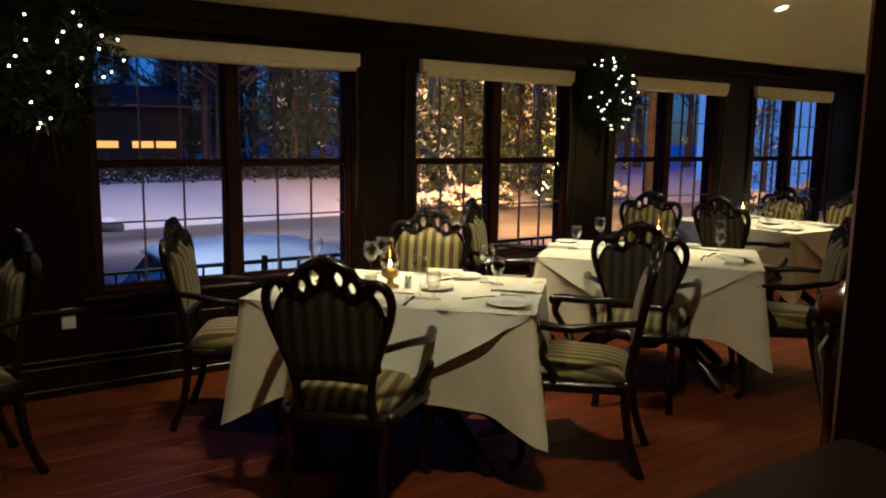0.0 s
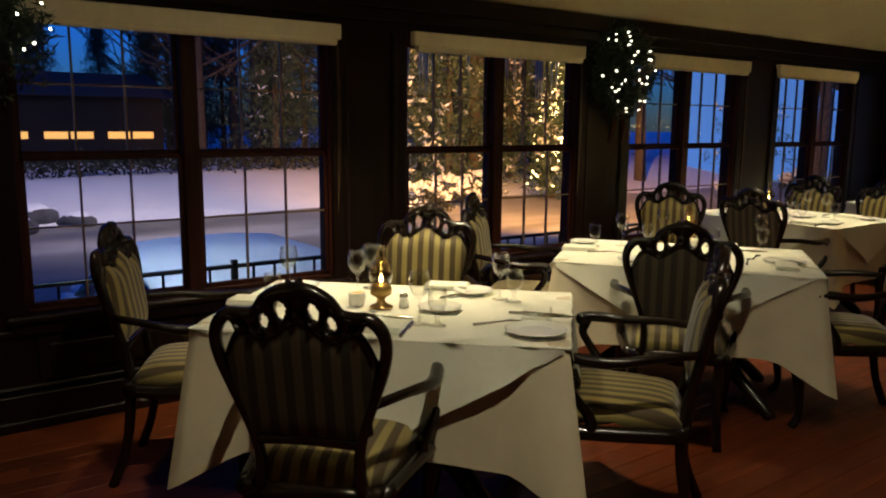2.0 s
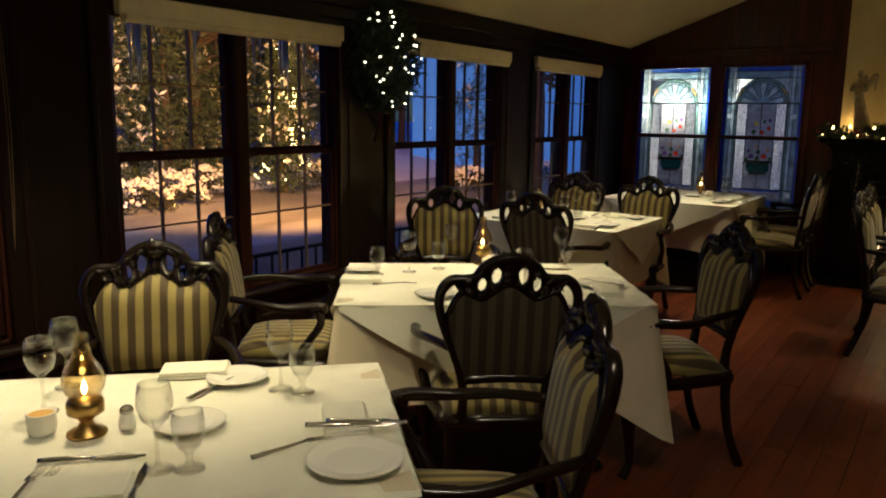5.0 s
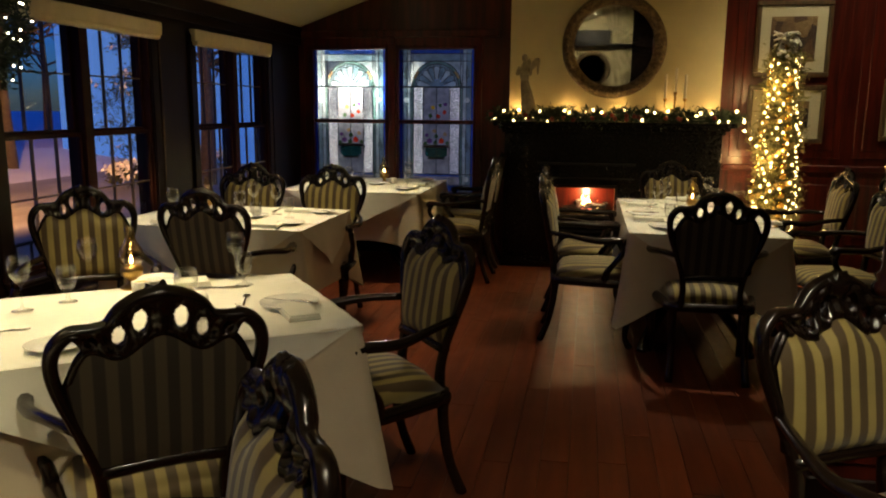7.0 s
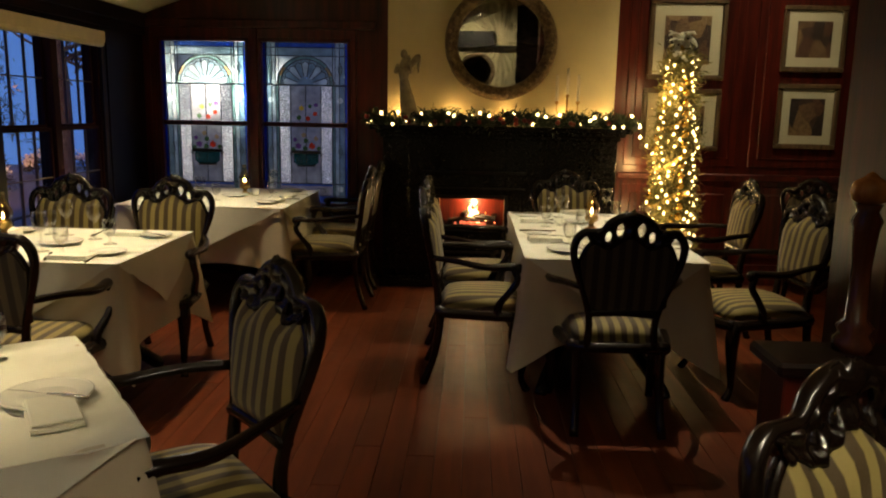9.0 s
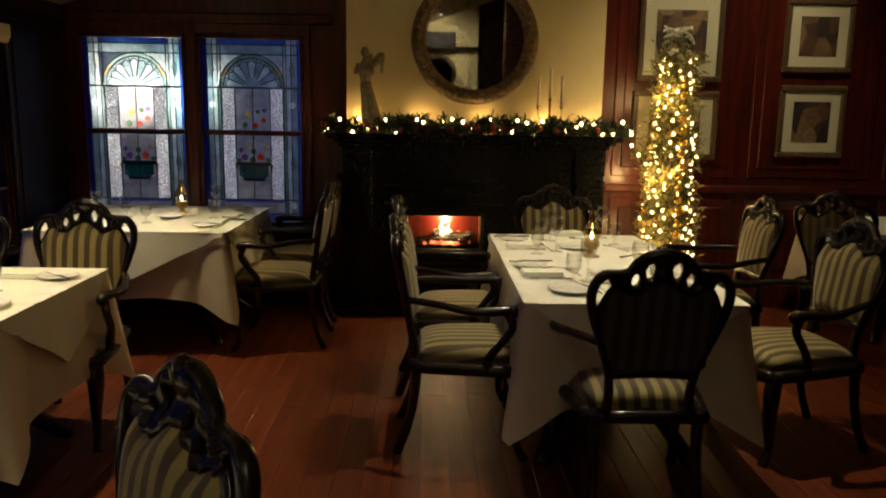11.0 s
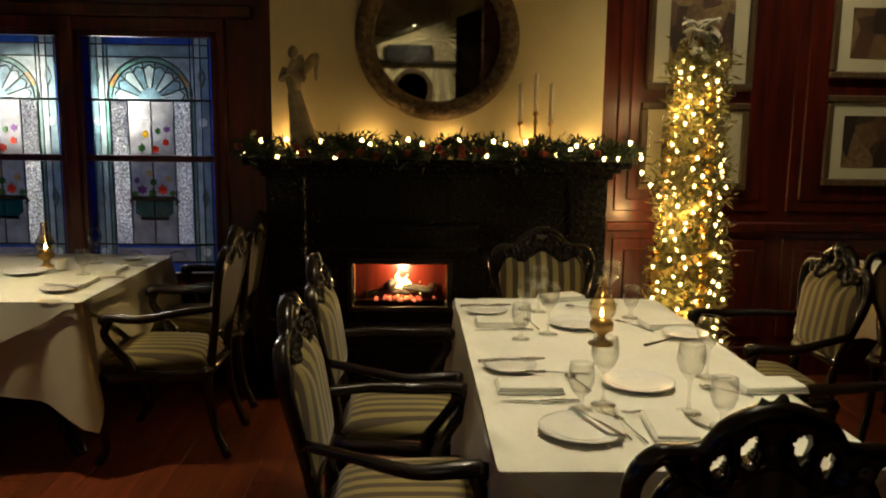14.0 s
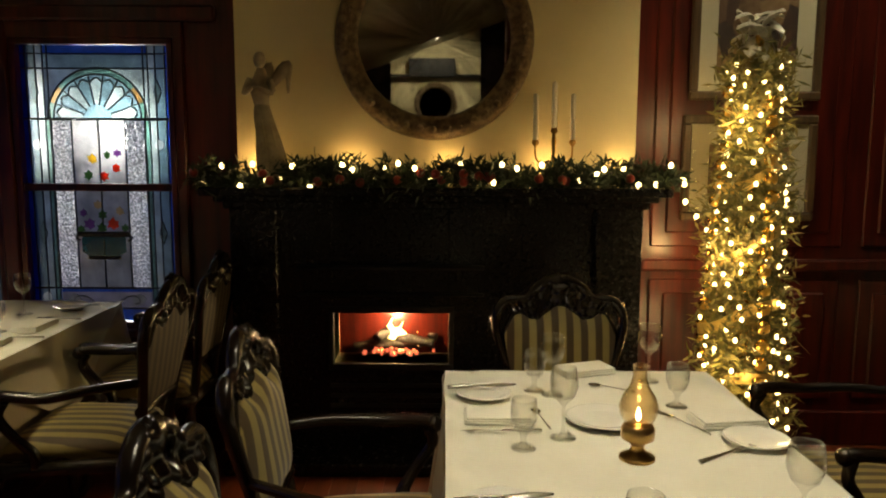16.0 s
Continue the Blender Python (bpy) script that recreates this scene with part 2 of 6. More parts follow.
def ball(bm, at, r, u=10, v=7, squash=(1, 1, 1)):
    m = Matrix.LocRotScale(at, None, (r * squash[0], r * squash[1], r * squash[2]))
    bmesh.ops.create_uvsphere(bm, u_segments=u, v_segments=v, radius=1, matrix=m)
    return bm


def grid(bm, nu, nv, fn, wrap=False):
    """A sheet of nu x nv cells from fn(u, v), u and v from 0 to 1."""
    V = [[bm.verts.new(fn(i / nu, j / nv)) for j in range(nv + 1)] for i in range(nu if wrap else nu + 1)]
    for i in range(nu):
        a, b = V[i], V[(i + 1) % len(V)]
        for j in range(nv):
            bm.faces.new((a[j], b[j], b[j + 1], a[j + 1]))
    return bm


def structure(ob, label, category):
    return tagged(ob, label, category, kind="structure")

# ---- the room: walls, floor, ceiling ----
XW, YN, YS, XE = -4.62, 8.98, -4.7, 5.42
WT = 0.22

floor = structure(part("floor", boxes((XW - WT, XE + WT, YS - WT, YN + WT, -0.25, -0.012)), DARKWOOD), "polished red-brown timber floor of narrow boards", "floor")

# windows along the west wall: opening from y0 to y1
WINS = [(0.82, 2.42), (2.92, 4.385), (4.93, 6.30), (6.90, 8.20)]
SILL, HEAD = 0.55, 1.95
rows = []
edges = [YS - WT] + [v for w in WINS for v in w] + [YN + WT]
for a, b in zip(edges[::2], edges[1::2]):
    rows.append((XW - 0.135, XW, a, b, -0.25, 2.45))
for a, b in WINS:
    rows.append((XW - 0.135, XW, a, b, -0.25, SILL))
    rows.append((XW - 0.135, XW, a, b, HEAD, 2.45))
wall_west = structure(part("wall_west", boxes(*rows), DARKWOOD), "dark stained timber panelled window wall", "wall")

# the far wall with two stained-glass windows
SG = [(-4.49, -3.70), (-3.62, -2.83)]
SGZ = (0.60, 2.02)
rows = [(XW, SG[0][0], YN, YN + WT, -0.25, 4.1), (SG[0][1], SG[1][0], YN, YN + WT, -0.25, 4.1), (SG[1][1], XE, YN, YN + WT, -0.25, 4.1)]
for a, b in SG:
    rows += [(a, b, YN, YN + WT, -0.25, SGZ[0]), (a, b, YN, YN + WT, SGZ[1], 4.1)]
wall_north = structure(part("wall_north", boxes(*rows), MAHOGANY), "dark red mahogany panelled wall", "wall")
wall_south = structure(part("wall_south", boxes((XW, XE, YS - WT, YS, -0.25, 4.1)), DARKWOOD), "dark panelled end wall", "wall")
wall_east = structure(part("wall_east", boxes((XE, XE + WT, YS - WT, YN + WT, -0.25, 4.1)), DARKWOOD), "dark panelled side wall", "wall")

bm = bmesh.new()
for x0, x1 in ((XW - WT, 0.4), (0.4, XE + WT)):
    q = []
    for x, y in ((x0, YS - WT), (x1, YS - WT), (x1, YN + WT), (x0, YN + WT)):
        q.append((x, y))
    lo = [bm.verts.new((x, y, ceil_z(x))) for x, y in q]
    hi = [bm.verts.new((x, y, ceil_z(x) + 0.15)) for x, y in q]
    bm.faces.new(lo[::-1])
    bm.faces.new(hi)
    for i in range(4):
        bm.faces.new((lo[i], lo[(i + 1) % 4], hi[(i + 1) % 4], hi[i]))
ceiling = structure(part("ceiling", bm, CEILING), "sloping cream painted plaster ceiling", "ceiling")

# timber cornice where wall and ceiling meet, and the band above the blinds
structure(part("trim", boxes((XW, XW + 0.05, YS, YN, 2.10, 2.205), (XW, XW + 0.03, YS, YN, 2.03, 2.10), bev=0.006), DARKWOOD), "dark timber cornice", "trim")
structure(part("baseboard", boxes((XW, XW + 0.03, YS, YN, 0, 0.17), (XW, XW + 0.045, YS, YN, 0, 0.05), bev=0.006), DARKWOOD), "dark timber skirting board", "baseboard")
structure(part("baseboard", boxes((-0.55, XE, YN - 0.03, YN, 0, 0.18), (-4.6, -2.6, YN - 0.03, YN, 0, 0.18), bev=0.006), MAHOGANY), "mahogany skirting board", "baseboard")


def window(i, y0, y1):
    w = thing("window_%d" % i, (XW, (y0 + y1) / 2, SILL), 0, "dark timber double sash window with small panes, roller blind rolled up above", "window", kind="structure")
    h, d = (y1 - y0) / 2, HEAD - SILL
    part("window_frame", boxes((-0.13, -0.005, -h, -h + 0.02, 0, d), (-0.13, -0.005, h - 0.02, h, 0, d), (-0.13, -0.005, -h, h, d - 0.02, d), (-0.13, -0.005, -h, h, 0, 0.02),
                               (-0.12, 0.004, -0.040, 0.040, 0, d), bev=0.004), SASHWOOD, w)
    part("window_sill", boxes((-0.03, 0.07, -h - 0.09, h + 0.09, -0.035, 0.0), (0.0, 0.04, -h - 0.07, h + 0.07, -0.10, -0.035), bev=0.01), DARKWOOD, w)
    part("casing", boxes((0, 0.012, -h - 0.10, -h, 0, d + 0.02), (0, 0.012, h, h + 0.10, 0, d + 0.02), (0.0, 0.020, -h - 0.10, -h - 0.075, 0, d), (0.0, 0.020, h + 0.075, h + 0.10, 0, d), bev=0.004), DARKWOOD, w)
    mid = 0.735
    for s in (-1, 1):
        a, b = (0.040, h - 0.02) if s > 0 else (-h + 0.02, -0.040)
        for z0, z1, x in ((0.02, mid, -0.036), (mid - 0.012, d - 0.02, -0.066)):
            lo, hi = (0.024, 0.026) if z0 < 0.1 else (0.030, 0.03)
            sash = part("sash", boxes((x - 0.014, x + 0.014, a, a + 0.021, z0, z1), (x - 0.014, x + 0.014, b - 0.021, b, z0, z1), (x - 0.014, x + 0.014, a, b, z0, z0 + lo),
                                      (x - 0.014, x + 0.014, a, b, z1 - hi, z1), bev=0.003), SASHWOOD, w)
            ga, gb, ha, hb = a + 0.021, b - 0.021, z0 + lo, z1 - hi
            for q in (1, 2):
                yy = ga + (gb - ga) * q / 3
                part("glazing_bar", boxes((x - 0.008, x + 0.010, yy - 0.0045, yy + 0.0045, ha, hb)), BAR, sash)
            zz = (ha + hb) / 2 + (0.02 if z0 < 0.1 else 0.01)
            part("glazing_bar", boxes((x - 0.007, x + 0.009, ga, gb, zz - 0.0045, zz + 0.0045)), BAR, sash)
            bm = bmesh.new()
            bm.faces.new([bm.verts.new((x - 0.004, yy, z)) for yy, z in ((ga, ha), (gb, ha), (gb, hb), (ga, hb))])
            p = part("pane", bm, PANE, sash)
            p.visible_shadow = False
    return w


BAR = plain("glazing_bar_paint", (0.16, 0.10, 0.05), 0.35)
for i, (a, b) in enumerate(WINS):
    window(i + 1, a, b)

# roller blinds, rolled up behind their fabric pelmets
for (a, b), (c, d) in zip(WINS, [(0.86, 2.465), (2.95, 4.39), (5.02, 6.38), (6.82, 8.20)]):
    bl = thing("roller_blind", (XW, (c + d) / 2, 1.885), 0, "cream fabric roller blind rolled up under its pelmet", "blind", "window blinds")
    h = (d - c) / 2
    part("pelmet", boxes((0.002, 0.055, -h, h, 0.015, 0.10), bev=0.006), BLIND, bl)
    bm = bmesh.new()
    lathe(bm, [(0.024, -h + 0.03), (0.024, h - 0.03)], 14, (0.032, 0, 0.006), Matrix.Rotation(radians(90), 4, "X"))
    part("fabric_roll", bm, BLIND, bl, smooth=False)
    bm = bmesh.new()
    tube(bm, [(0.03, h - 0.02, 0.0), (0.035, h - 0.018, -0.5), (0.04, h - 0.03, -0.95), (0.035, h - 0.005, -0.5), (0.03, h - 0.012, 0.0)], 0.0016, 5, 3)
    part("pull_cord", bm, BAR, bl)

# panelling under the windows
for a, b in [(-4.4, -2.2), (-2.0, 0.2)] + WINS:
    n = 2
    for q in range(n):
        c, d = a + (b - a) * q / n + 0.03, a + (b - a) * (q + 1) / n - 0.03
        part("panel", boxes((0, 0.018, c, d, 0.22, 0.44), (0, 0.03, c + 0.05, d - 0.05, 0.26, 0.40), bev=0.008), DARKWOOD, None).parent = wall_west
        bpy.context.view_layer.update()
for ob in wall_west.children:
    ob.location.x = XW
structure(part("trim", boxes((XW, XW + 0.035, YS, YN, 0.455, 0.485), (XW, XW + 0.02, YS, YN, 0.19, 0.21), bev=0.008), DARKWOOD), "dark timber dado moulding", "trim")

# raised panels of the far wall
for x0, x1 in [(-0.50, 0.45), (0.55, 1.5), (1.6, 2.6), (2.7, 3.7)]:
    for z0, z1 in ((0.24, 0.86), (1.02, 2.55)):
        part("panel", boxes((x0, x1, YN - 0.014, YN, z0, z1), (x0 + 0.07, x1 - 0.07, YN - 0.026, YN, z0 + 0.07, z1 - 0.07), bev=0.008), MAHOGANY, wall_north)
structure(part("trim", boxes((-0.55, XE, YN - 0.04, YN, 0.90, 0.96), bev=0.01), MAHOGANY), "mahogany dado rail", "trim")
structure(part("trim", boxes((-4.6, -2.62, YN - 0.05, YN, 2.10, 2.17), bev=0.01), MAHOGANY), "mahogany head rail over the stained-glass windows", "trim")

# ---- chairs ----


def rake(z):
    """How far the chair's back has leaned at height z."""
    return -0.235 - 0.16 * max(0.0, z - 0.45)


def pad_half(z):
    t = (z - 0.54) / 0.40
    return 0.160 + 0.090 * math.sin(min(1, max(0, t)) * 1.75)


def pad_top(u):
    """The three-lobed upper edge of the upholstery."""
    return 0.885 + 0.078 * math.exp(-(u / 0.36) ** 2) + 0.046 * math.exp(-((abs(u) - 0.74) / 0.21) ** 2) - 0.30 * max(0, abs(u) - 0.84)


def shape_back(bm):
    """Narrow the back and bring its crest to 1.03 m."""
    for v in bm.verts:
        v.co.x *= 0.83
        if v.co.z > 0.45:
            v.co.z = 0.45 + (v.co.z - 0.45) * 0.92
    return bm


def armchair():
    ch = thing("armchair", (0, 0, 0), 0, "carved dark wooden armchair with cream and olive striped upholstery", "chair", "carved dining chairs")

    def seat_pt(u, v, top):
        y = -0.235 + 0.47 * v
        w = 0.205 + 0.06 * v - 0.02 * max(0, v - 0.85) * 5
        x = (2 * u - 1) * w
        dome = (1 - (2 * u - 1) ** 4) * (1 - (2 * v - 1) ** 4)
        return Vector((x, y + (0.025 * (1 - (2 * u - 1) ** 2) if v > 0.95 else 0), (0.435 + 0.065 * dome ** 0.5) if top else 0.425))

    bm = bmesh.new()
    grid(bm, 12, 12, lambda u, v: seat_pt(u, v, True))
    grid(bm, 12, 12, lambda u, v: seat_pt(1 - u, v, False))
    bmesh.ops.remove_doubles(bm, verts=bm.verts, dist=0.012)
    part("seat", bm, STRIPE, ch, "cream and olive striped seat cushion", True)
    bm = bmesh.new()
    for s in (-1, 1):
        tube(bm, [(s * 0.205, -0.235, 0.40), (s * 0.250, 0.0, 0.40), (s * 0.278, 0.22, 0.40)], 0.028, 8, 4)
    tube(bm, [(-0.278, 0.225, 0.40), (-0.14, 0.25, 0.385), (0, 0.262, 0.375), (0.14, 0.25, 0.385), (0.278, 0.225, 0.40)], 0.03, 8, 4)
    tube(bm, [(-0.205, -0.235, 0.40), (0.205, -0.235, 0.40)], 0.026, 8, 3)
    part("seat_frame", bm, CHAIRWOOD, ch, "", True)

    def pad_pt(u, v, front):
        a = 2 * u - 1
        z = 0.60 + v * (pad_top(a) - 0.60)
        x = a * pad_half(z)
        bulge = (1 - a ** 4) * (1 - (2 * v - 1) ** 6)
        return Vector((x, rake(z) + (0.012 + 0.034 * bulge if front else -0.016 - 0.006 * bulge), z))

    bm = bmesh.new()
    grid(bm, 20, 12, lambda u, v: pad_pt(u, v, True))
    n = 20
    for i in range(n):
        for v in (0, 1):
            q = [bm.verts.new(pad_pt(w, v, f)) for w, f in ((i / n, True), ((i + 1) / n, True), ((i + 1) / n, False), (i / n, False))]
            bm.faces.new(q)
    part("backrest", shape_back(bm), STRIPE, ch, "striped upholstered back panel", True)
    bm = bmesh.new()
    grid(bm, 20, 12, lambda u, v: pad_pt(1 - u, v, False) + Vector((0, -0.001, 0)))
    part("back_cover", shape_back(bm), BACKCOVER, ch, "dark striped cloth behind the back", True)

    def rim(a, off=0.0):
        z = pad_top(a)
        return (a * pad_half(z), rake(z) - 0.005, z + off)

    bm = bmesh.new()
    left = [(-pad_half(z), rake(z) - 0.003, z) for z in (0.60, 0.68, 0.76, 0.84)]
    top = [rim(-0.97 + 1.94 * i / 22) for i in range(23)]
    right = [(-x, y, z) for x, y, z in left[::-1]]
    tube(bm, left + top + right + [left[0]], [0.0125] * 4 + [0.015] * 23 + [0.0125] * 5, 8, 3)
    part("back_rim", shape_back(bm), CHAIRWOOD, ch, "", True)
    # outer loop of the back, swelling to the carved crest
    half = [(0.185, 0.40), (0.175, 0.50), (0.190, 0.60), (0.234, 0.72), (0.272, 0.82), (0.287, 0.895), (0.275, 0.948), (0.238, 0.982), (0.190, 0.985), (0.142, 0.994), (0.108, 1.030), (0.056, 1.056), (0.0, 1.064)]
    loop = [(-x, rake(z) - 0.004, z) for x, z in half] + [(x, rake(z) - 0.004, z) for x, z in half[-2::-1]]
    rad = [0.023, 0.021, 0.019, 0.019, 0.020, 0.021, 0.022, 0.021, 0.019, 0.018, 0.021, 0.023, 0.026]
    bm = bmesh.new()
    tube(bm, loop, rad + rad[-2::-1], 9, 3)
    tube(bm, [(-0.195, rake(0.58), 0.578), (0, rake(0.58), 0.586), (0.195, rake(0.58), 0.578)], 0.023, 8, 4)
    part("back_frame", shape_back(bm), CHAIRWOOD, ch, "", True)
    # the pierced plate between the upholstery's rim and the outer loop
    outer = [Vector((x, 0, z)) for x, z in half[7:]]

    def crest_pt(u, v, back):
        a = 2 * u - 1
        q = (1 - abs(a)) * (len(outer) - 1)
        i = min(int(q), len(outer) - 2)
        o = outer[i].lerp(outer[i + 1], q - i)
        ri = rim(a * 0.80)
        p = Vector((ri[0], 0, ri[2])).lerp(Vector((math.copysign(o.x, a), 0, o.z)), v)
        swell = 0.006 * math.cos(a * 26) + 0.004 * math.sin(v * 9)
        return Vector((p.x, rake(p.z) + (-0.018 - swell if back else 0.014 + swell), p.z))

    holes = ((0.23, 0.50, 0.085, 0.30), (0.50, 0.52, 0.085, 0.27))

    def pierced(u, v):
        a = abs(2 * u - 1)
        return any(((a - c) / ra) ** 2 + ((v - d) / rv) ** 2 < 1 for c, d, ra, rv in holes)

    bm = bmesh.new()
    NU, NV = 116, 15
    keep = {(i, j) for i in range(NU) for j in range(NV) if not pierced((i + 0.5) / NU, (j + 0.5) / NV)}
    cache = {}

    def cv(i, j, back):
        if (i, j, back) not in cache:
            cache[(i, j, back)] = bm.verts.new(crest_pt(i / NU, j / NV, back))
        return cache[(i, j, back)]

    for i, j in keep:
        bm.faces.new([cv(i, j, False), cv(i + 1, j, False), cv(i + 1, j + 1, False), cv(i, j + 1, False)])
        bm.faces.new([cv(i, j + 1, True), cv(i + 1, j + 1, True), cv(i + 1, j, True), cv(i, j, True)])
        for (di, dj), e in (((-1, 0), ((i, j), (i, j + 1))), ((1, 0), ((i + 1, j + 1), (i + 1, j))), ((0, -1), ((i + 1, j), (i, j))), ((0, 1), ((i, j + 1), (i + 1, j + 1)))):
            if (i + di, j + dj) not in keep:
                (p, q), (r, t) = e
                bm.faces.new([cv(p, q, False), cv(r, t, False), cv(r, t, True), cv(p, q, True)])
    part("pierced_carving", shape_back(bm), CHAIRWOOD, ch, "pierced carved crest rail", True)
    bm = bmesh.new()
    ball(bm, (0, rake(1.05) + 0.004, 1.052), 0.046, 21, 10, (1.15, 0.5, 0.85))
    for v in bm.verts:
        a = math.atan2(v.co.z - 1.03, v.co.x)
        v.co += Vector((v.co.x, 0, v.co.z - 1.03)) * 0.16 * math.cos(9 * a)
    part("crest", shape_back(bm), CHAIRWOOD, ch, "carved shell crest", True)
    for s in (-1, 1):
        bm = bmesh.new()
        tube(bm, [(s * 0.195, rake(0.70), 0.690), (s * 0.262, -0.14, 0.685), (s * 0.305, 0.0, 0.668), (s * 0.300, 0.12, 0.672), (s * 0.290, 0.165, 0.668)], [0.016, 0.017, 0.021, 0.023, 0.024], 8, 4, 0.9)
        ball(bm, (s * 0.290, 0.170, 0.662), 0.027, 9, 7)
        part("arm", bm, CHAIRWOOD, ch, "", True)
        bm = bmesh.new()
        tube(bm, [(s * 0.292, 0.150, 0.655), (s * 0.305, 0.165, 0.60), (s * 0.298, 0.120, 0.53), (s * 0.270, 0.075, 0.46), (s * 0.262, 0.070, 0.40)], [0.020, 0.018, 0.017, 0.021, 0.024], 8, 4)
        part("arm_support", bm, CHAIRWOOD, ch, "", True)
        bm = bmesh.new()
        tube(bm, [(s * 0.255, 0.205, 0.415), (s * 0.270, 0.228, 0.32), (s * 0.258, 0.215, 0.18), (s * 0.250, 0.205, 0.07), (s * 0.258, 0.225, 0.022), (s * 0.262, 0.240, 0.0)], [0.034, 0.036, 0.023, 0.016, 0.020, 0.022], 9, 4)
        part("leg", bm, CHAIRWOOD, ch, "", True)
        bm = bmesh.new()
        tube(bm, [(s * 0.190, -0.232, 0.43), (s * 0.188, -0.235, 0.30), (s * 0.190, -0.262, 0.14), (s * 0.198, -0.315, 0.0)], [0.024, 0.022, 0.019, 0.021], 8, 4)
        part("leg", bm, CHAIRWOOD, ch, "", True)
    return ch


# seat centre x, y and the way it faces in degrees
CHAIRS = [(-2.71, 1.43, 135), (-3.78, 1.35, 60), (-3.61, 2.32, -45), (-2.50, 2.49, 218),
          (-2.93, 3.39, 128), (-4.03, 3.39, 38), (-4.09, 4.77, 306), (-2.55, 4.17, 222),
          (-3.67, 5.44, 90), (-4.15, 6.46, 270), (-3.56, 6.49, 268),
          (-2.85, 7.96, 180), (-2.86, 8.60, 180),
          (-1.70, 6.46, 0), (-1.72, 7.16, 0), (-1.09, 5.95, 90), (-1.09, 7.68, 270), (-0.26, 6.45, 190), (-0.25, 7.50, 181),
          (-0.96, 3.34, 300), (-0.93, 2.40, 45), (0.85, 7.95, 40), (-3.70, 0.04, 281)]
first = armchair()
for x, y, a in CHAIRS[1:]:
    copy_thing(first, pose(x, y, 0, 0, 0, a - 90))
first.matrix_world = pose(CHAIRS[0][0], CHAIRS[0][1], 0, 0, 0, CHAIRS[0][2] - 90)

# ---- tables with their cloths ----
TOP = 0.75


def ring_point(s, L, W, grow):
    """A point of a rounded rectangle's edge, s from 0 to 1, with how near it is to a corner."""
    per = 2 * (L + W)
    d = (s % 1) * per
    if d < L:
        x, y, e = -L / 2 + d, -W / 2, min(d, L - d)
        nx, ny = 0, -1
    elif d < L + W:
        x, y, e = L / 2, -W / 2 + d - L, min(d - L, L + W - d)
        nx, ny = 1, 0
    elif d < 2 * L + W:
        x, y, e = L / 2 - (d - L - W), W / 2, min(d - L - W, 2 * L + W - d)
        nx, ny = 0, 1
    else:
        x, y, e = -L / 2, W / 2 - (d - 2 * L - W), min(d - 2 * L - W, per - d)
        nx, ny = -1, 0
    e = max(0.0, e)
    c = math.exp(-(e / 0.11) ** 2)
    diag = Vector((math.copysign(1, x), math.copysign(1, y), 0)).normalized()
    n = Vector((nx, ny, 0)).lerp(diag, c * 0.9)
    return Vector((x, y, 0)), n, c, e, d


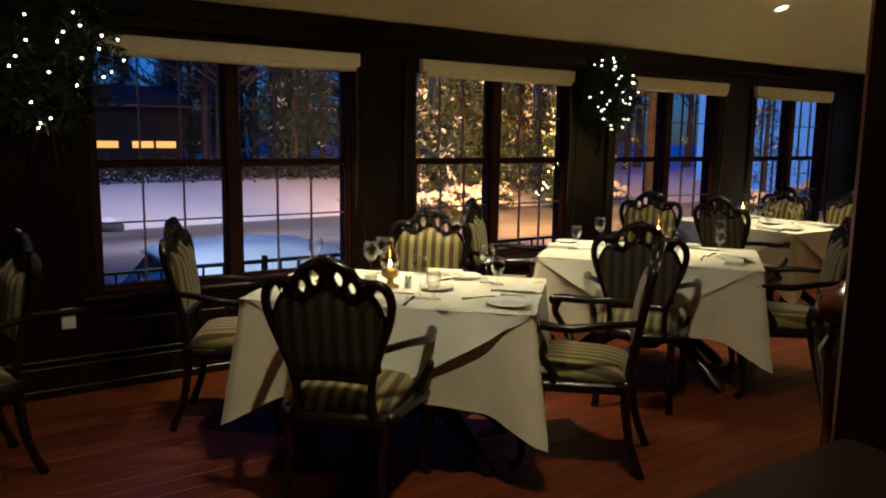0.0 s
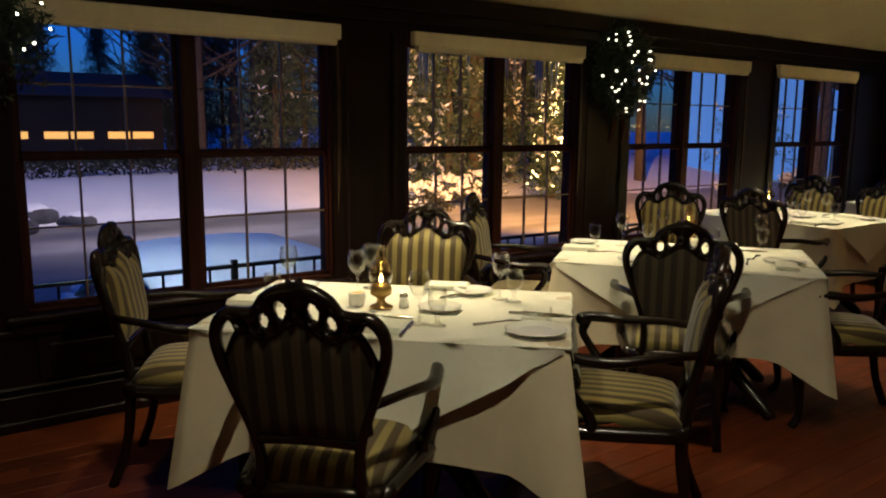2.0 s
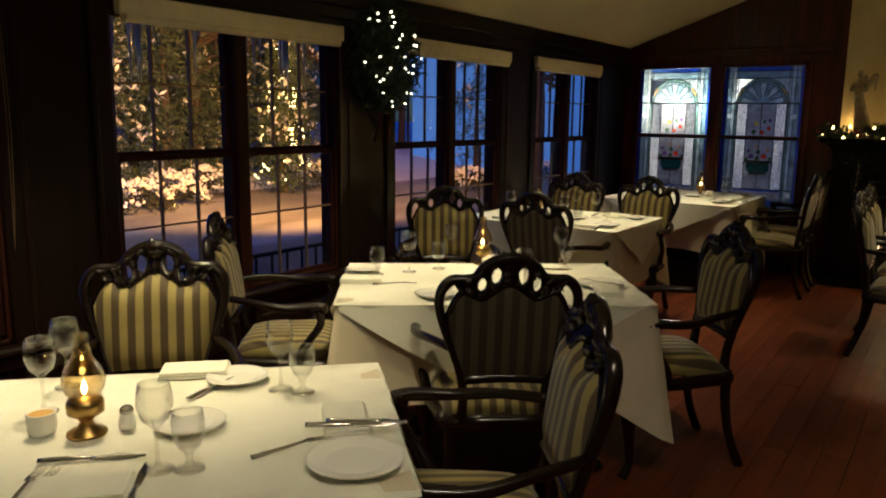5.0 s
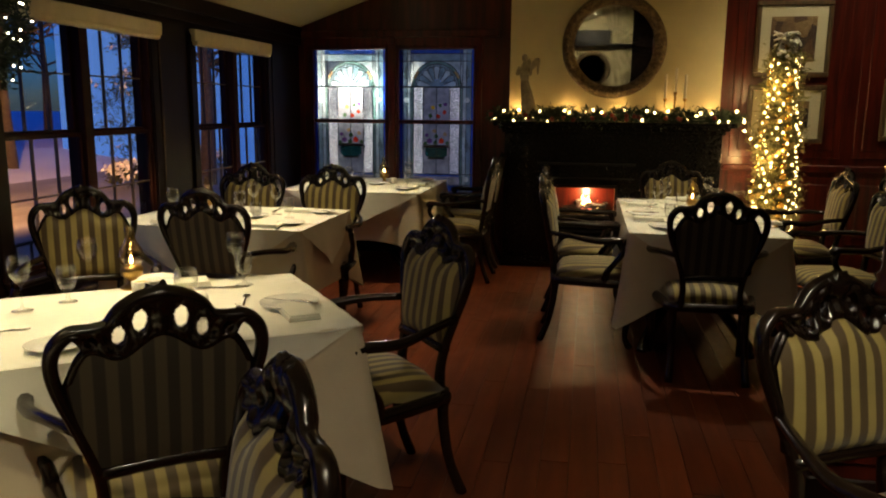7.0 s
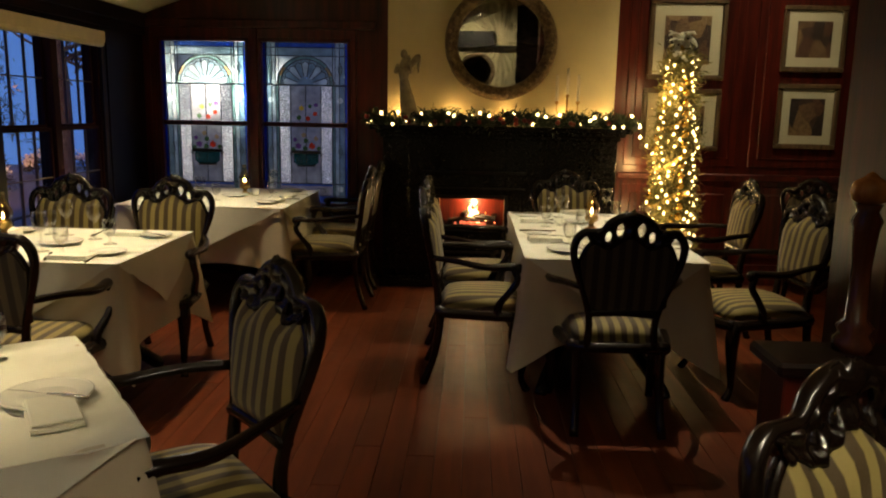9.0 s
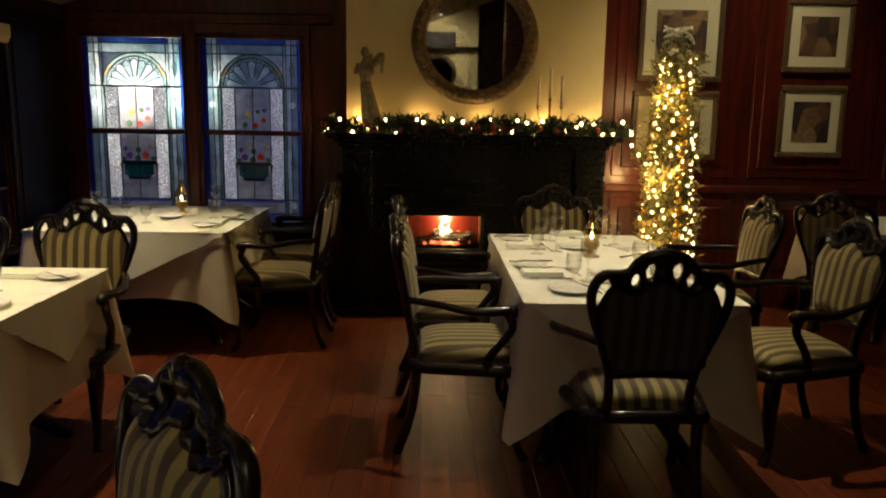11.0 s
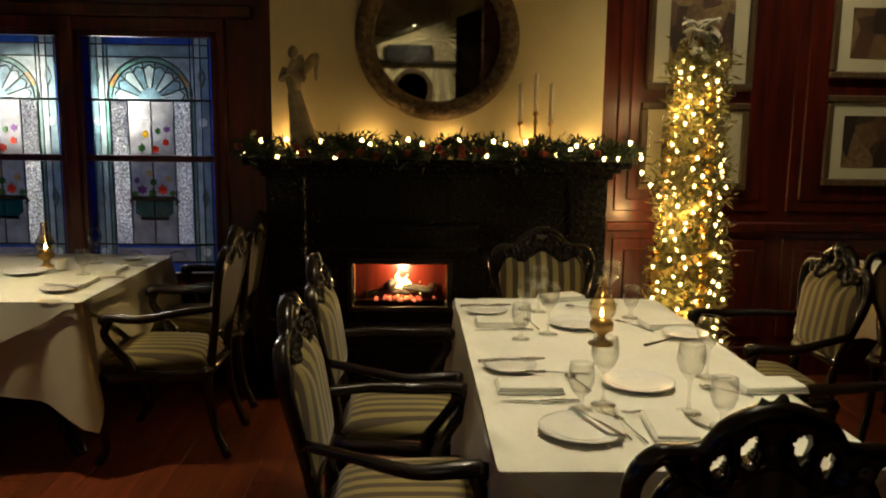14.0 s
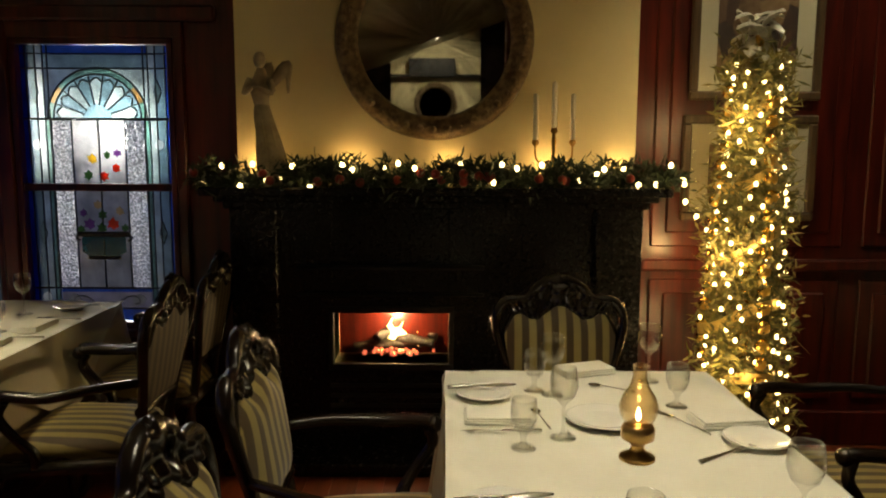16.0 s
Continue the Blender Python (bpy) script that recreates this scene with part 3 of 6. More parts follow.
def table(name, x, y, rz, L, W, drop, corner, seed, label):
    tb = thing(name, (x, y, 0), rz, "dark wooden dining table on a turned pedestal, hidden by white cloths", "table", "dining tables")
    part("tabletop", boxes((-L / 2 + 0.012, L / 2 - 0.012, -W / 2 + 0.012, W / 2 - 0.012, TOP - 0.04, TOP - 0.004), bev=0.006), CHAIRWOOD, tb)
    bm = bmesh.new()
    lathe(bm, [(0.09, 0.16), (0.10, 0.22), (0.06, 0.28), (0.045, 0.40), (0.075, 0.52), (0.06, 0.60), (0.12, 0.66), (0.14, 0.71)], 16)
    part("pedestal", bm, CHAIRWOOD, tb, "", True)
    for sx in (-1, 1):
        for sy in (-1, 1):
            bm = bmesh.new()
            ex, ey = sx * (L / 2 - 0.19), sy * (W / 2 - 0.12)
            tube(bm, [(sx * 0.05, sy * 0.04, 0.22), (ex * 0.45, ey * 0.45, 0.25), (ex * 0.8, ey * 0.8, 0.12), (ex, ey, 0.03), (ex * 1.04, ey * 1.04, 0.0)], [0.05, 0.045, 0.035, 0.035, 0.03], 8, 4)
            part("leg", bm, CHAIRWOOD, tb, "", True)
    rnd = random.Random(seed)
    ph = [rnd.uniform(0, 6.28) for _ in range(6)]

    def wave(d):
        return 0.5 * math.sin(d * 9 + ph[0]) + 0.3 * math.sin(d * 17 + ph[1]) + 0.25 * math.sin(d * 4.3 + ph[2])

    def skirt(u, v):
        p, n, c, e, d = ring_point(u, L, W, 0)
        fall = v * (drop + (corner - drop) * math.exp(-(e / 0.11) ** 1.5) + 0.012 * wave(d * 0.8 + 2))
        ripple = 0.020 * v * wave(d) * (1 - c)
        # the corner's cloth stands off in a fold that turns back on itself
        off = 0.006 + 0.020 * v + ripple + c * v * 0.090 + 0.02 * v * math.exp(-((e - 0.16) / 0.06) ** 2) * -1.0
        return Vector((p.x + n.x * off, p.y + n.y * off, TOP - fall - (0 if v else 0.0)))

    nu = 2 * int((L + W) / 0.035)
    bm = bmesh.new()
    grid(bm, nu, 12, skirt, True)
    grid(bm, 8, 8, lambda u, v: Vector(((u - 0.5) * (L + 0.012), (v - 0.5) * (W + 0.012), TOP)))
    bmesh.ops.remove_doubles(bm, verts=bm.verts, dist=0.004)
    cloth = thing("tablecloth", (x, y, 0), rz, label, "tablecloth", "table linen")
    part("under_cloth", bm, LINEN2, cloth, "long cream cloth hanging in corner folds", True)
    # the square over-cloth, laid cornerwise: its flaps hang in triangles over each side

    def over(side, u, v):
        half, dist = (L / 2, W / 2) if side in (0, 2) else (W / 2, L / 2)
        a = (2 * u - 1)
        deep = (0.35 if side in (0, 2) else 0.28) * (1 - abs(a + 0.06 * math.sin(ph[3] + side))) + 0.006
        fall = v * deep
        along = a * half * 0.985
        off = 0.016 + 0.052 * (fall / drop) + 0.008 * v * math.sin(a * 7 + ph[4]) + 0.014 * fall / drop * wave(along * 1.6)
        q = Vector((along, -dist - off, TOP + 0.004 - fall))
        return Matrix.Rotation(radians(90) * side, 3, "Z") @ q

    bm = bmesh.new()
    for side in range(4):
        grid(bm, 24, 8, lambda u, v: over(side, u, v))
    grid(bm, 10, 10, lambda u, v: Vector(((u - 0.5) * (L + 0.022), (v - 0.5) * (W + 0.022), TOP + 0.004 + 0.0012 * math.sin(u * 19 + ph[5]) * math.sin(v * 13))))
    bmesh.ops.remove_doubles(bm, verts=bm.verts, dist=0.012)
    part("over_cloth", bm, LINEN, cloth, "white over-cloth laid cornerwise with hanging points", True)
    return tb


TABLES = {
    "A": (-3.05, 1.88, 45, 1.26, 0.81), "B": (-3.22, 3.80, 37, 1.26, 0.84), "C": (-3.94, 6.06, 0, 1.20, 0.92),
    "D": (-3.69, 8.24, 90, 1.24, 1.18), "E": (-1.075, 6.84, 90, 1.72, 0.86), "G": (1.42, 8.35, 0, 1.0, 0.9)}
for i, (key, (x, y, rz, L, W)) in enumerate(TABLES.items()):
    table("dining_table", x, y, rz, L, W, 0.40, 0.55, i + 3, "white linen tablecloths in two layers over a dining table")

# ---- recessed spot fittings in the ceiling ----
fit = thing("ceiling_spotlight", (0, 0, 0), 0, "small round recessed ceiling spotlight, lit", "ceiling light", "recessed spotlights")
bm = bmesh.new()
lathe(bm, [(0.062, -0.006), (0.058, -0.012), (0.045, -0.010), (0.042, 0.0)], 20)
part("bezel", bm, WHITE, fit, "", True)
bm = bmesh.new()
lathe(bm, [(0.001, -0.019), (0.012, -0.018), (0.022, -0.014), (0.042, -0.006)], 16)
part("lens", bm, glow("spot_lens", (1.0, 0.86, 0.6), 18), fit)
tilt = math.degrees(math.atan(0.355))
# the three added lamps get a fitting as well
for i, (x, y, w, aim) in enumerate(SPOTS):
    m = pose(x, y, ceil_z(x) - 0.002, 0, -tilt if x < 0.4 else tilt, 0)
    if i == 0:
        fit.matrix_world = m
    else:
        copy_thing(fit, m)

# ---- foliage helpers ----


def needles(bm, rnd, at, spread, n, length=0.05, width=0.006):
    """A tuft of narrow leaves round a place."""
    for _ in range(n):
        p = Vector(at) + Vector((rnd.gauss(0, spread[0]), rnd.gauss(0, spread[1]), rnd.gauss(0, spread[2])))
        d = Vector((rnd.gauss(0, 1), rnd.gauss(0, 1), rnd.gauss(0, 1))).normalized()
        s = d.cross(Vector((rnd.gauss(0, 1), rnd.gauss(0, 1), rnd.gauss(0, 1)))).normalized() * width
        l = d * length * rnd.uniform(0.6, 1.3)
        bm.faces.new([bm.verts.new(q) for q in (p - s * 0.5, p + l * 0.5 - s, p + l, p + l * 0.5 + s)])


k = Mat("fir_needles", (0.03, 0.06, 0.02), 0.6)
k.colour(k.ramp(k.noise(30, 3), [(0.3, (0.010, 0.020, 0.007)), (0.7, (0.034, 0.056, 0.020))]))
FIR = k.m
# the Christmas tree's needles, olive to gold
k = Mat("golden_fir_needles", (0.08, 0.10, 0.04), 0.6)
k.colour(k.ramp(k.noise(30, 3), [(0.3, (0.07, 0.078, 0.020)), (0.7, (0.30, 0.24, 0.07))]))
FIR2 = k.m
bm = bmesh.new()
ball(bm, (0, 0, 0), 0.0105, 8, 6, (1, 1, 1.25))
bulb_mesh = bpy.data.meshes.new("bulb")
bm.to_mesh(bulb_mesh)
bm.free()
bulb_mesh.materials.append(BULB)
bm = bmesh.new()
ball(bm, (0, 0, 0), 0.0062, 8, 6)
cool_mesh = bpy.data.meshes.new("bulb")
bm.to_mesh(cool_mesh)
bm.free()
cool_mesh.materials.append(BULB_COOL)
bm = bmesh.new()
ball(bm, (0, 0, 0), 0.032, 12, 8)
bauble_mesh = bpy.data.meshes.new("bauble")
bm.to_mesh(bauble_mesh)
bm.free()
bauble_mesh.materials.append(GOLD)
bauble_mesh.polygons.foreach_set("use_smooth", [True] * len(bauble_mesh.polygons))

# ---- wreaths on the window wall ----
for y, z, r, seed in ((0.60, 1.87, 0.40, 1), (4.75, 1.83, 0.31, 2)):
    w = thing("wreath", (XW, y, z), 0, "dark green fir wreath with small white fairy lights", "wreath", "lit wreaths")
    rnd = random.Random(seed)
    bm = bmesh.new()
    for i in range(170):
        a, q = rnd.uniform(0, 6.283), r * math.sqrt(rnd.uniform(0.0, 0.95))
        needles(bm, rnd, (0.05 + 0.09 * (1 - (q / r) ** 2), q * math.cos(a), q * math.sin(a)), (0.03, 0.03, 0.03), 22, 0.07, 0.006)
    part("greenery", bm, FIR, w)
    for i in range(32):
        a, q = i * 2.39996 + rnd.uniform(-0.7, 0.7), r * math.sqrt((i + rnd.uniform(0.0, 1.0)) / 32)
        piece("bulb", cool_mesh, w, (0.12 + 0.07 * (1 - (q / r) ** 2), q * math.cos(a), q * math.sin(a)))
    bm = bmesh.new()
    for s in (-0.04, 0.02):
        tube(bm, [(0.06, s, -r * 0.9), (0.07, s * 1.6, -r - 0.08), (0.05, s * 2.2, -r - 0.2)], [0.012, 0.02, 0.012], 6, 4, 0.25)
    part("ribbon", bm, plain("dull_red_ribbon", (0.10, 0.02, 0.012), 0.5), w, "dull red ribbon tails")

ol = thing("wall_outlet", (XW + 0.001, 0.66, 0.43), 0, "white plastic wall outlet plate on dark panelling", "outlet")
part("plate", boxes((0, 0.007, -0.036, 0.036, -0.058, 0.058), bev=0.003), WHITE, ol)
for dz in (-0.024, 0.024):
    part("socket", boxes((0.0075, 0.0095, -0.014, 0.014, dz - 0.016, dz + 0.016), bev=0.002), WHITE, ol)

# ---- chimney breast and fireplace ----
CX0, CX1, CY = -2.50, -0.62, 8.84
structure(part("chimney_breast", boxes((CX0, CX1, CY, YN + 0.001, 1.30, 4.0)), SHELL), "cream plastered chimney breast", "wall")
fp = thing("fireplace", ((CX0 + CX1) / 2, CY, 0), 0, "black stone fireplace with a lit gas fire and a mantel shelf", "fireplace")
fx = -(CX0 + CX1) / 2
FX0, FX1, FZ0, FZ1 = -2.05 + fx, -1.50 + fx, 0.47, 0.72
h = (CX1 - CX0) / 2 + 0.03
for nm, row in (("jamb", (-h, FX0, -0.05, 0.13, 0, 1.22)), ("jamb", (FX1, h, -0.05, 0.13, 0, 1.22)), ("lintel", (FX0, FX1, -0.0495, 0.13, FZ1, 1.22)), ("base_panel", (FX0, FX1, -0.0495, 0.13, 0, FZ0)),
                ("pilaster", (-h, -h + 0.22, -0.075, -0.05, 0.06, 1.22)), ("pilaster", (h - 0.22, h, -0.075, -0.05, 0.06, 1.22))):
    part(nm, boxes(row, bev=0.005), GRANITE, fp)
part("mantel_shelf", boxes((-h - 0.09, h + 0.09, -0.24, 0.0, 1.285, 1.325), bev=0.006), GRANITE, fp)
part("cornice", boxes((-h - 0.05, h + 0.05, -0.16, 0.0, 1.255, 1.2845), bev=0.006), GRANITE, fp)
part("frieze", boxes((-h - 0.02, h + 0.02, -0.11, 0.0, 1.22, 1.2545), bev=0.006), GRANITE, fp)
part("hearth", boxes((-h, h, -0.30, -0.05, 0, 0.06), bev=0.008), GRANITE, fp)
part("ledge", boxes((FX0 - 0.17, FX1 + 0.17, -0.085, -0.05, 0.93, 0.95), (FX0 - 0.17, FX1 + 0.17, -0.07, -0.05, 0.80, 0.815), bev=0.004), IRON, fp)
for z in (0.20, 0.25, 0.30, 0.35):
    part("louvre", boxes((FX0 - 0.02, FX1 + 0.02, -0.062, -0.05, z, z + 0.02), bev=0.003), IRON, fp)
part("fire_frame", boxes((FX0 - 0.025, FX0, -0.065, -0.05, FZ0 - 0.025, FZ1 + 0.025), (FX1, FX1 + 0.025, -0.065, -0.05, FZ0 - 0.025, FZ1 + 0.025),
                         (FX0 - 0.025, FX1 + 0.025, -0.067, -0.052, FZ1, FZ1 + 0.03), (FX0 - 0.025, FX1 + 0.025, -0.067, -0.052, FZ0 - 0.03, FZ0), bev=0.003), IRON, fp)
FBR = plain("firebox_lining", (0.62, 0.46, 0.28), 0.8, scale=12, var=0.3, bump=0.4)
part("firebox", boxes((FX0 - 0.01, FX1 + 0.01, 0.29, 0.31, FZ0, FZ1), (FX0 - 0.02, FX0, -0.04, 0.30, FZ0, FZ1), (FX1, FX1 + 0.02, -0.04, 0.30, FZ0, FZ1),
                      (FX0, FX1, -0.04, 0.30, FZ0 - 0.02, FZ0), (FX0, FX1, -0.04, 0.30, FZ1, FZ1 + 0.02)), FBR, fp, "lit fire-clay lining")
rnd = random.Random(8)
CHAR = plain("charred_log", (0.03, 0.022, 0.018), 0.9, scale=20, var=0.5, bump=0.6)
for x0, y0, x1, y1, z in ((-0.42, 0.12, -0.08, 0.16, 0.505), (-0.36, 0.20, -0.02, 0.10, 0.53), (-0.30, 0.08, -0.20, 0.24, 0.56), (-0.14, 0.22, 0.0, 0.14, 0.55)):
    bm = bmesh.new()
    c = (FX0 + FX1) / 2 + 0.22
    tube(bm, [(x0 + c, y0, z), ((x0 + x1) / 2 + c, (y0 + y1) / 2, z + 0.015), (x1 + c, y1, z)], [0.024, 0.03, 0.022], 8, 4)
    part("log", bm, CHAR, fp, "charred ceramic log", True)
EMBER = glow("embers", (1.0, 0.20, 0.10), 0.8)
bm = bmesh.new()
for i in range(60):
    ball(bm, ((FX0 + FX1) / 2 + rnd.gauss(0, 0.08), rnd.uniform(0.05, 0.20), FZ0 + 0.012 + rnd.uniform(0, 0.015)), rnd.uniform(0.007, 0.014), 6, 4)
tagged(part("ember_bed", bm, EMBER, fp, "glowing red embers"), kind="stuff")
for dx, ht, w in ((-0.03, 0.15, 0.026), (0.02, 0.125, 0.024), (-0.085, 0.075, 0.016), (0.095, 0.075, 0.014), (0.0, 0.10, 0.032), (-0.055, 0.11, 0.018)):
    bm = bmesh.new()
    x = (FX0 + FX1) / 2 + dx + 0.02
    tube(bm, [(x, 0.14, FZ0 + 0.035), (x + 0.012, 0.14, FZ0 + 0.035 + ht * 0.35), (x - 0.010, 0.145, FZ0 + 0.035 + ht * 0.7), (x + 0.006, 0.14, FZ0 + 0.035 + ht)], [w * 0.5, w, w * 0.55, 0.001], 8, 4, 0.5)
    part("flame", bm, FLAME, fp, "", True)
lamp("fire_glow", "POINT", (-1.76, CY + 0.06, 0.665), 13, (1.0, 0.70, 0.34), 0.02)

# ---- garland on the mantel ----
gl = thing("garland", (-1.56, CY - 0.13, 1.325), 0, "fir garland with warm fairy lights and red baubles", "garland")
rnd = random.Random(11)
bm = bmesh.new()
for i in range(210):
    x = -1.10 + 2.20 * i / 209
    for _ in range(2):
        needles(bm, rnd, (x, rnd.gauss(-0.02, 0.035), max(0.012, rnd.gauss(0.035 + 0.02 * math.sin(x * 9), 0.025))), (0.02, 0.02, 0.014), 14, 0.065, 0.006)
for i in range(16):
    x = rnd.uniform(-1.1, 1.1)
    for j in range(5):
        needles(bm, rnd, (x + 0.012 * j, -0.02, 0.05 + 0.016 * j), (0.010, 0.012, 0.008), 14, 0.05, 0.006)
tagged(part("greenery", bm, FIR, gl), kind="stuff")
for i in range(34):
    x = -1.10 + 2.20 * i / 33 + rnd.uniform(-0.025, 0.025)
    piece("bulb", bulb_mesh, gl, (x, rnd.uniform(-0.105, 0.01), rnd.choice((0.005, 0.02, 0.045, 0.085, 0.09)) + rnd.uniform(-0.008, 0.02)))
RED = plain("red_berry", (0.22, 0.03, 0.02), 0.3)
bm = bmesh.new()
ball(bm, (0, 0, 0), 0.022, 10, 7)
red_mesh = bpy.data.meshes.new("berry")
bm.to_mesh(red_mesh)
bm.free()
red_mesh.materials.append(RED)
for i in range(20):
    piece("berry", red_mesh, gl, (rnd.uniform(-0.3, 1.1) if i < 14 else rnd.uniform(-1.1, -0.3), rnd.uniform(-0.10, -0.06), rnd.uniform(0.02, 0.07)))
# the lead of the lights that drops from the mantel's end to the tree
swag = [(1.12, -0.06, 0.02), (1.13, -0.05, -0.06), (1.19, -0.03, -0.13), (1.245, -0.02, -0.19), (1.255, -0.02, -0.26), (1.32, -0.03, -0.38)]
bm = bmesh.new()
tube(bm, swag, 0.002, 5, 4)
part("light_cable", bm, plain("green_cable", (0.02, 0.04, 0.02), 0.5), gl)
for p in swag:
    piece("bulb", bulb_mesh, gl, p)
for x in (-2.40, -1.95, -1.5, -1.05, -0.70):
    lamp("garland_glow", "POINT", (x, CY - 0.075, 1.43), 0.9, AMBER, 0.03)

# ---- mirrors: one over the mantel, its twin on the facing chimney ----
k = Mat("carved_gesso", (0.20, 0.14, 0.075), 0.5, 0.3)
f = k.noise(34, 5)
k.colour(k.ramp(f, [(0.35, (0.085, 0.055, 0.028)), (0.65, (0.21, 0.15, 0.08))])).bump(f, 0.7, 0.012)
GESSO = k.m


def round_mirror(at, turn, lean):
    mr = new("round_mirror")
    mr.matrix_world = pose(*at, lean, 0, turn)
    tagged(mr, "large round mirror in a carved bronze-brown frame", "mirror", "round mirrors")
    bm = bmesh.new()
    R = Matrix.Rotation(radians(90), 4, "X")
    lathe(bm, [(0.355, 0.0), (0.352, 0.022), (0.372, 0.040), (0.385, 0.036), (0.400, 0.046), (0.425, 0.050), (0.445, 0.040), (0.456, 0.026), (0.462, 0.0)], 72, turn=R)
    part("frame", bm, GESSO, mr, "carved bronze-brown round frame", True)
    bm = bmesh.new()
    lathe(bm, [(0.0004, 0.012), (0.356, 0.012)], 64, turn=R)
    part("mirror_glass", bm, MIRROR, mr, "silvered glass")
    for i in range(40):
        a = 2 * math.pi * i / 40
        bm2 = bmesh.new()
        ball(bm2, (0.412 * math.cos(a), -0.047, 0.412 * math.sin(a)), 0.016, 6, 5, (1.3 if i % 2 else 0.8, 0.5, 1))
        part("carved_boss", bm2, GESSO, mr, "", True)
    return mr


round_mirror((-1.57, CY - 0.012, 2.00), 0, 1.0)
structure(part("chimney_breast", boxes((-2.70, -0.76, YS - 0.001, YS + 0.15, -0.2, 4.0)), SHELL), "cream plastered chimney breast of the facing fireplace", "wall")
round_mirror((-1.73, YS + 0.165, 1.98), 180, 0)
sh = thing("wall_shelf", (-1.73, YS + 0.15, 2.55), 0, "long black wooden shelf on the cream wall", "shelf")
part("board", boxes((-0.97, 0.97, 0, 0.22, 0, 0.05), bev=0.005), IRON, sh)
cb = thing("black_box", (-1.80, YS + 0.26, 2.60), 0, "black speaker box standing on the shelf", "speaker")
part("case", boxes((-0.50, 0.50, -0.08, 0.08, 0, 0.34), bev=0.01), IRON, cb)

# ---- statue and candelabra on the mantel ----
STATUE = plain("antiqued_plaster", (0.30, 0.25, 0.17), 0.6, scale=16, var=0.35)
bm = bmesh.new()
tube(bm, [(0.030, 0, 0.0), (0.022, 0, 0.10), (0.0, 0, 0.22), (-0.020, 0, 0.33), (-0.022, 0.0, 0.38)], [0.085, 0.070, 0.052, 0.042, 0.030], 14, 5, 0.75)
tube(bm, [(-0.022, 0, 0.36), (-0.028, -0.005, 0.44), (-0.022, -0.005, 0.50), (-0.022, -0.005, 0.53)], [0.034, 0.050, 0.030, 0.018], 12, 5, 0.7)
ball(bm, (-0.026, -0.012, 0.565), 0.032, 12, 9, (0.9, 1, 1.15))
for s in (-1, 1):
    tube(bm, [(-0.028 + s * 0.042, -0.01, 0.48), (-0.030 + s * 0.060, -0.035, 0.42), (-0.045, -0.065, 0.445)], [0.018, 0.015, 0.010], 8, 4)
    tube(bm, [(-0.01 + s * 0.01, 0.03, 0.44), (0.03 + s * 0.035, 0.045, 0.52), (0.045 + s * 0.045, 0.045, 0.545), (0.05 + s * 0.04, 0.045, 0.42)], [0.014, 0.032, 0.022, 0.006], 8, 5, 0.3)
for i in range(7):
    a = i * 0.9
    tube(bm, [(0.03 + 0.075 * math.cos(a), 0.05 * math.sin(a), 0.0), (0.01 + 0.055 * math.cos(a), 0.04 * math.sin(a), 0.16), (-0.018 + 0.030 * math.cos(a), 0.025 * math.sin(a), 0.34)], [0.012, 0.012, 0.006], 6, 4)
st = part("angel_statue", bm, STATUE, None, smooth=True)
st.matrix_world = pose(-2.33, CY - 0.115, 1.327)
tagged(st, "antiqued plaster angel figurine standing on the mantel", "figurine")

cd = thing("candelabra", (-1.02, CY - 0.10, 1.327), 0, "three-armed brass candelabra with white candles on the mantel", "candelabra")
bm = bmesh.new()
lathe(bm, [(0.045, 0), (0.042, 0.01), (0.014, 0.03), (0.009, 0.07), (0.015, 0.11), (0.008, 0.15), (0.012, 0.21), (0.006, 0.24), (0.017, 0.25), (0.012, 0.27)], 12)
part("stem", bm, BRASS, cd, "", True)
for dx, z in ((-0.085, 0.215), (0, 0.27), (0.085, 0.215)):
    if dx:
        bm = bmesh.new()
        tube(bm, [(0, 0, 0.12), (dx * 0.5, 0, 0.105), (dx * 0.95, 0, 0.13), (dx, 0, 0.20)], 0.005, 7, 5)
        lathe(bm, [(0.006, 0.185), (0.018, 0.20), (0.012, 0.215)], 10, (dx, 0, 0))
        part("arm", bm, BRASS, cd, "", True)
    bm = bmesh.new()
    lathe(bm, [(0.0125, z - 0.01), (0.0125, z + 0.20), (0.004, z + 0.208)], 10, (dx, 0, 0))
    part("candle", bm, WAX, cd, "white taper candle", True)

# ---- pencil Christmas tree ----
TX, TY = -0.15, 8.62
tr = thing("christmas_tree", (TX, TY, 0), 0, "slim Christmas tree with warm lights, gold ribbon and silver bow", "christmas tree")
bm = bmesh.new()
lathe(bm, [(0.11, 0), (0.13, 0.20), (0.125, 0.21), (0.02, 0.20), (0.018, 2.0)], 14)
part("pot", bm, GOLD, tr, "dull gold pot")
rnd = random.Random(21)


def tree_r(z):
    return max(0.04, 0.215 - 0.066 * (z - 0.25) + 0.012 * math.sin(z * 11))


bm = bmesh.new()
for i in range(330):
    z = 0.22 + 1.70 * (i / 330)
    a = i * 2.399
    q = tree_r(z) * math.sqrt(rnd.uniform(0.2, 0.9))
    needles(bm, rnd, (q * math.cos(a), q * math.sin(a), z), (0.032, 0.032, 0.025), 34, 0.070, 0.0065)
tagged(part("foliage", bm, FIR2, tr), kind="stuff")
for i in range(235):
    z = 0.24 + 1.64 * (i + rnd.random()) / 235
    a = i * 2.399 + rnd.uniform(-0.3, 0.3)
    q = tree_r(z) * rnd.uniform(0.85, 1.08)
    piece("bulb", bulb_mesh, tr, (q * math.cos(a), q * math.sin(a), z), (0.82, 0.82, 0.82))
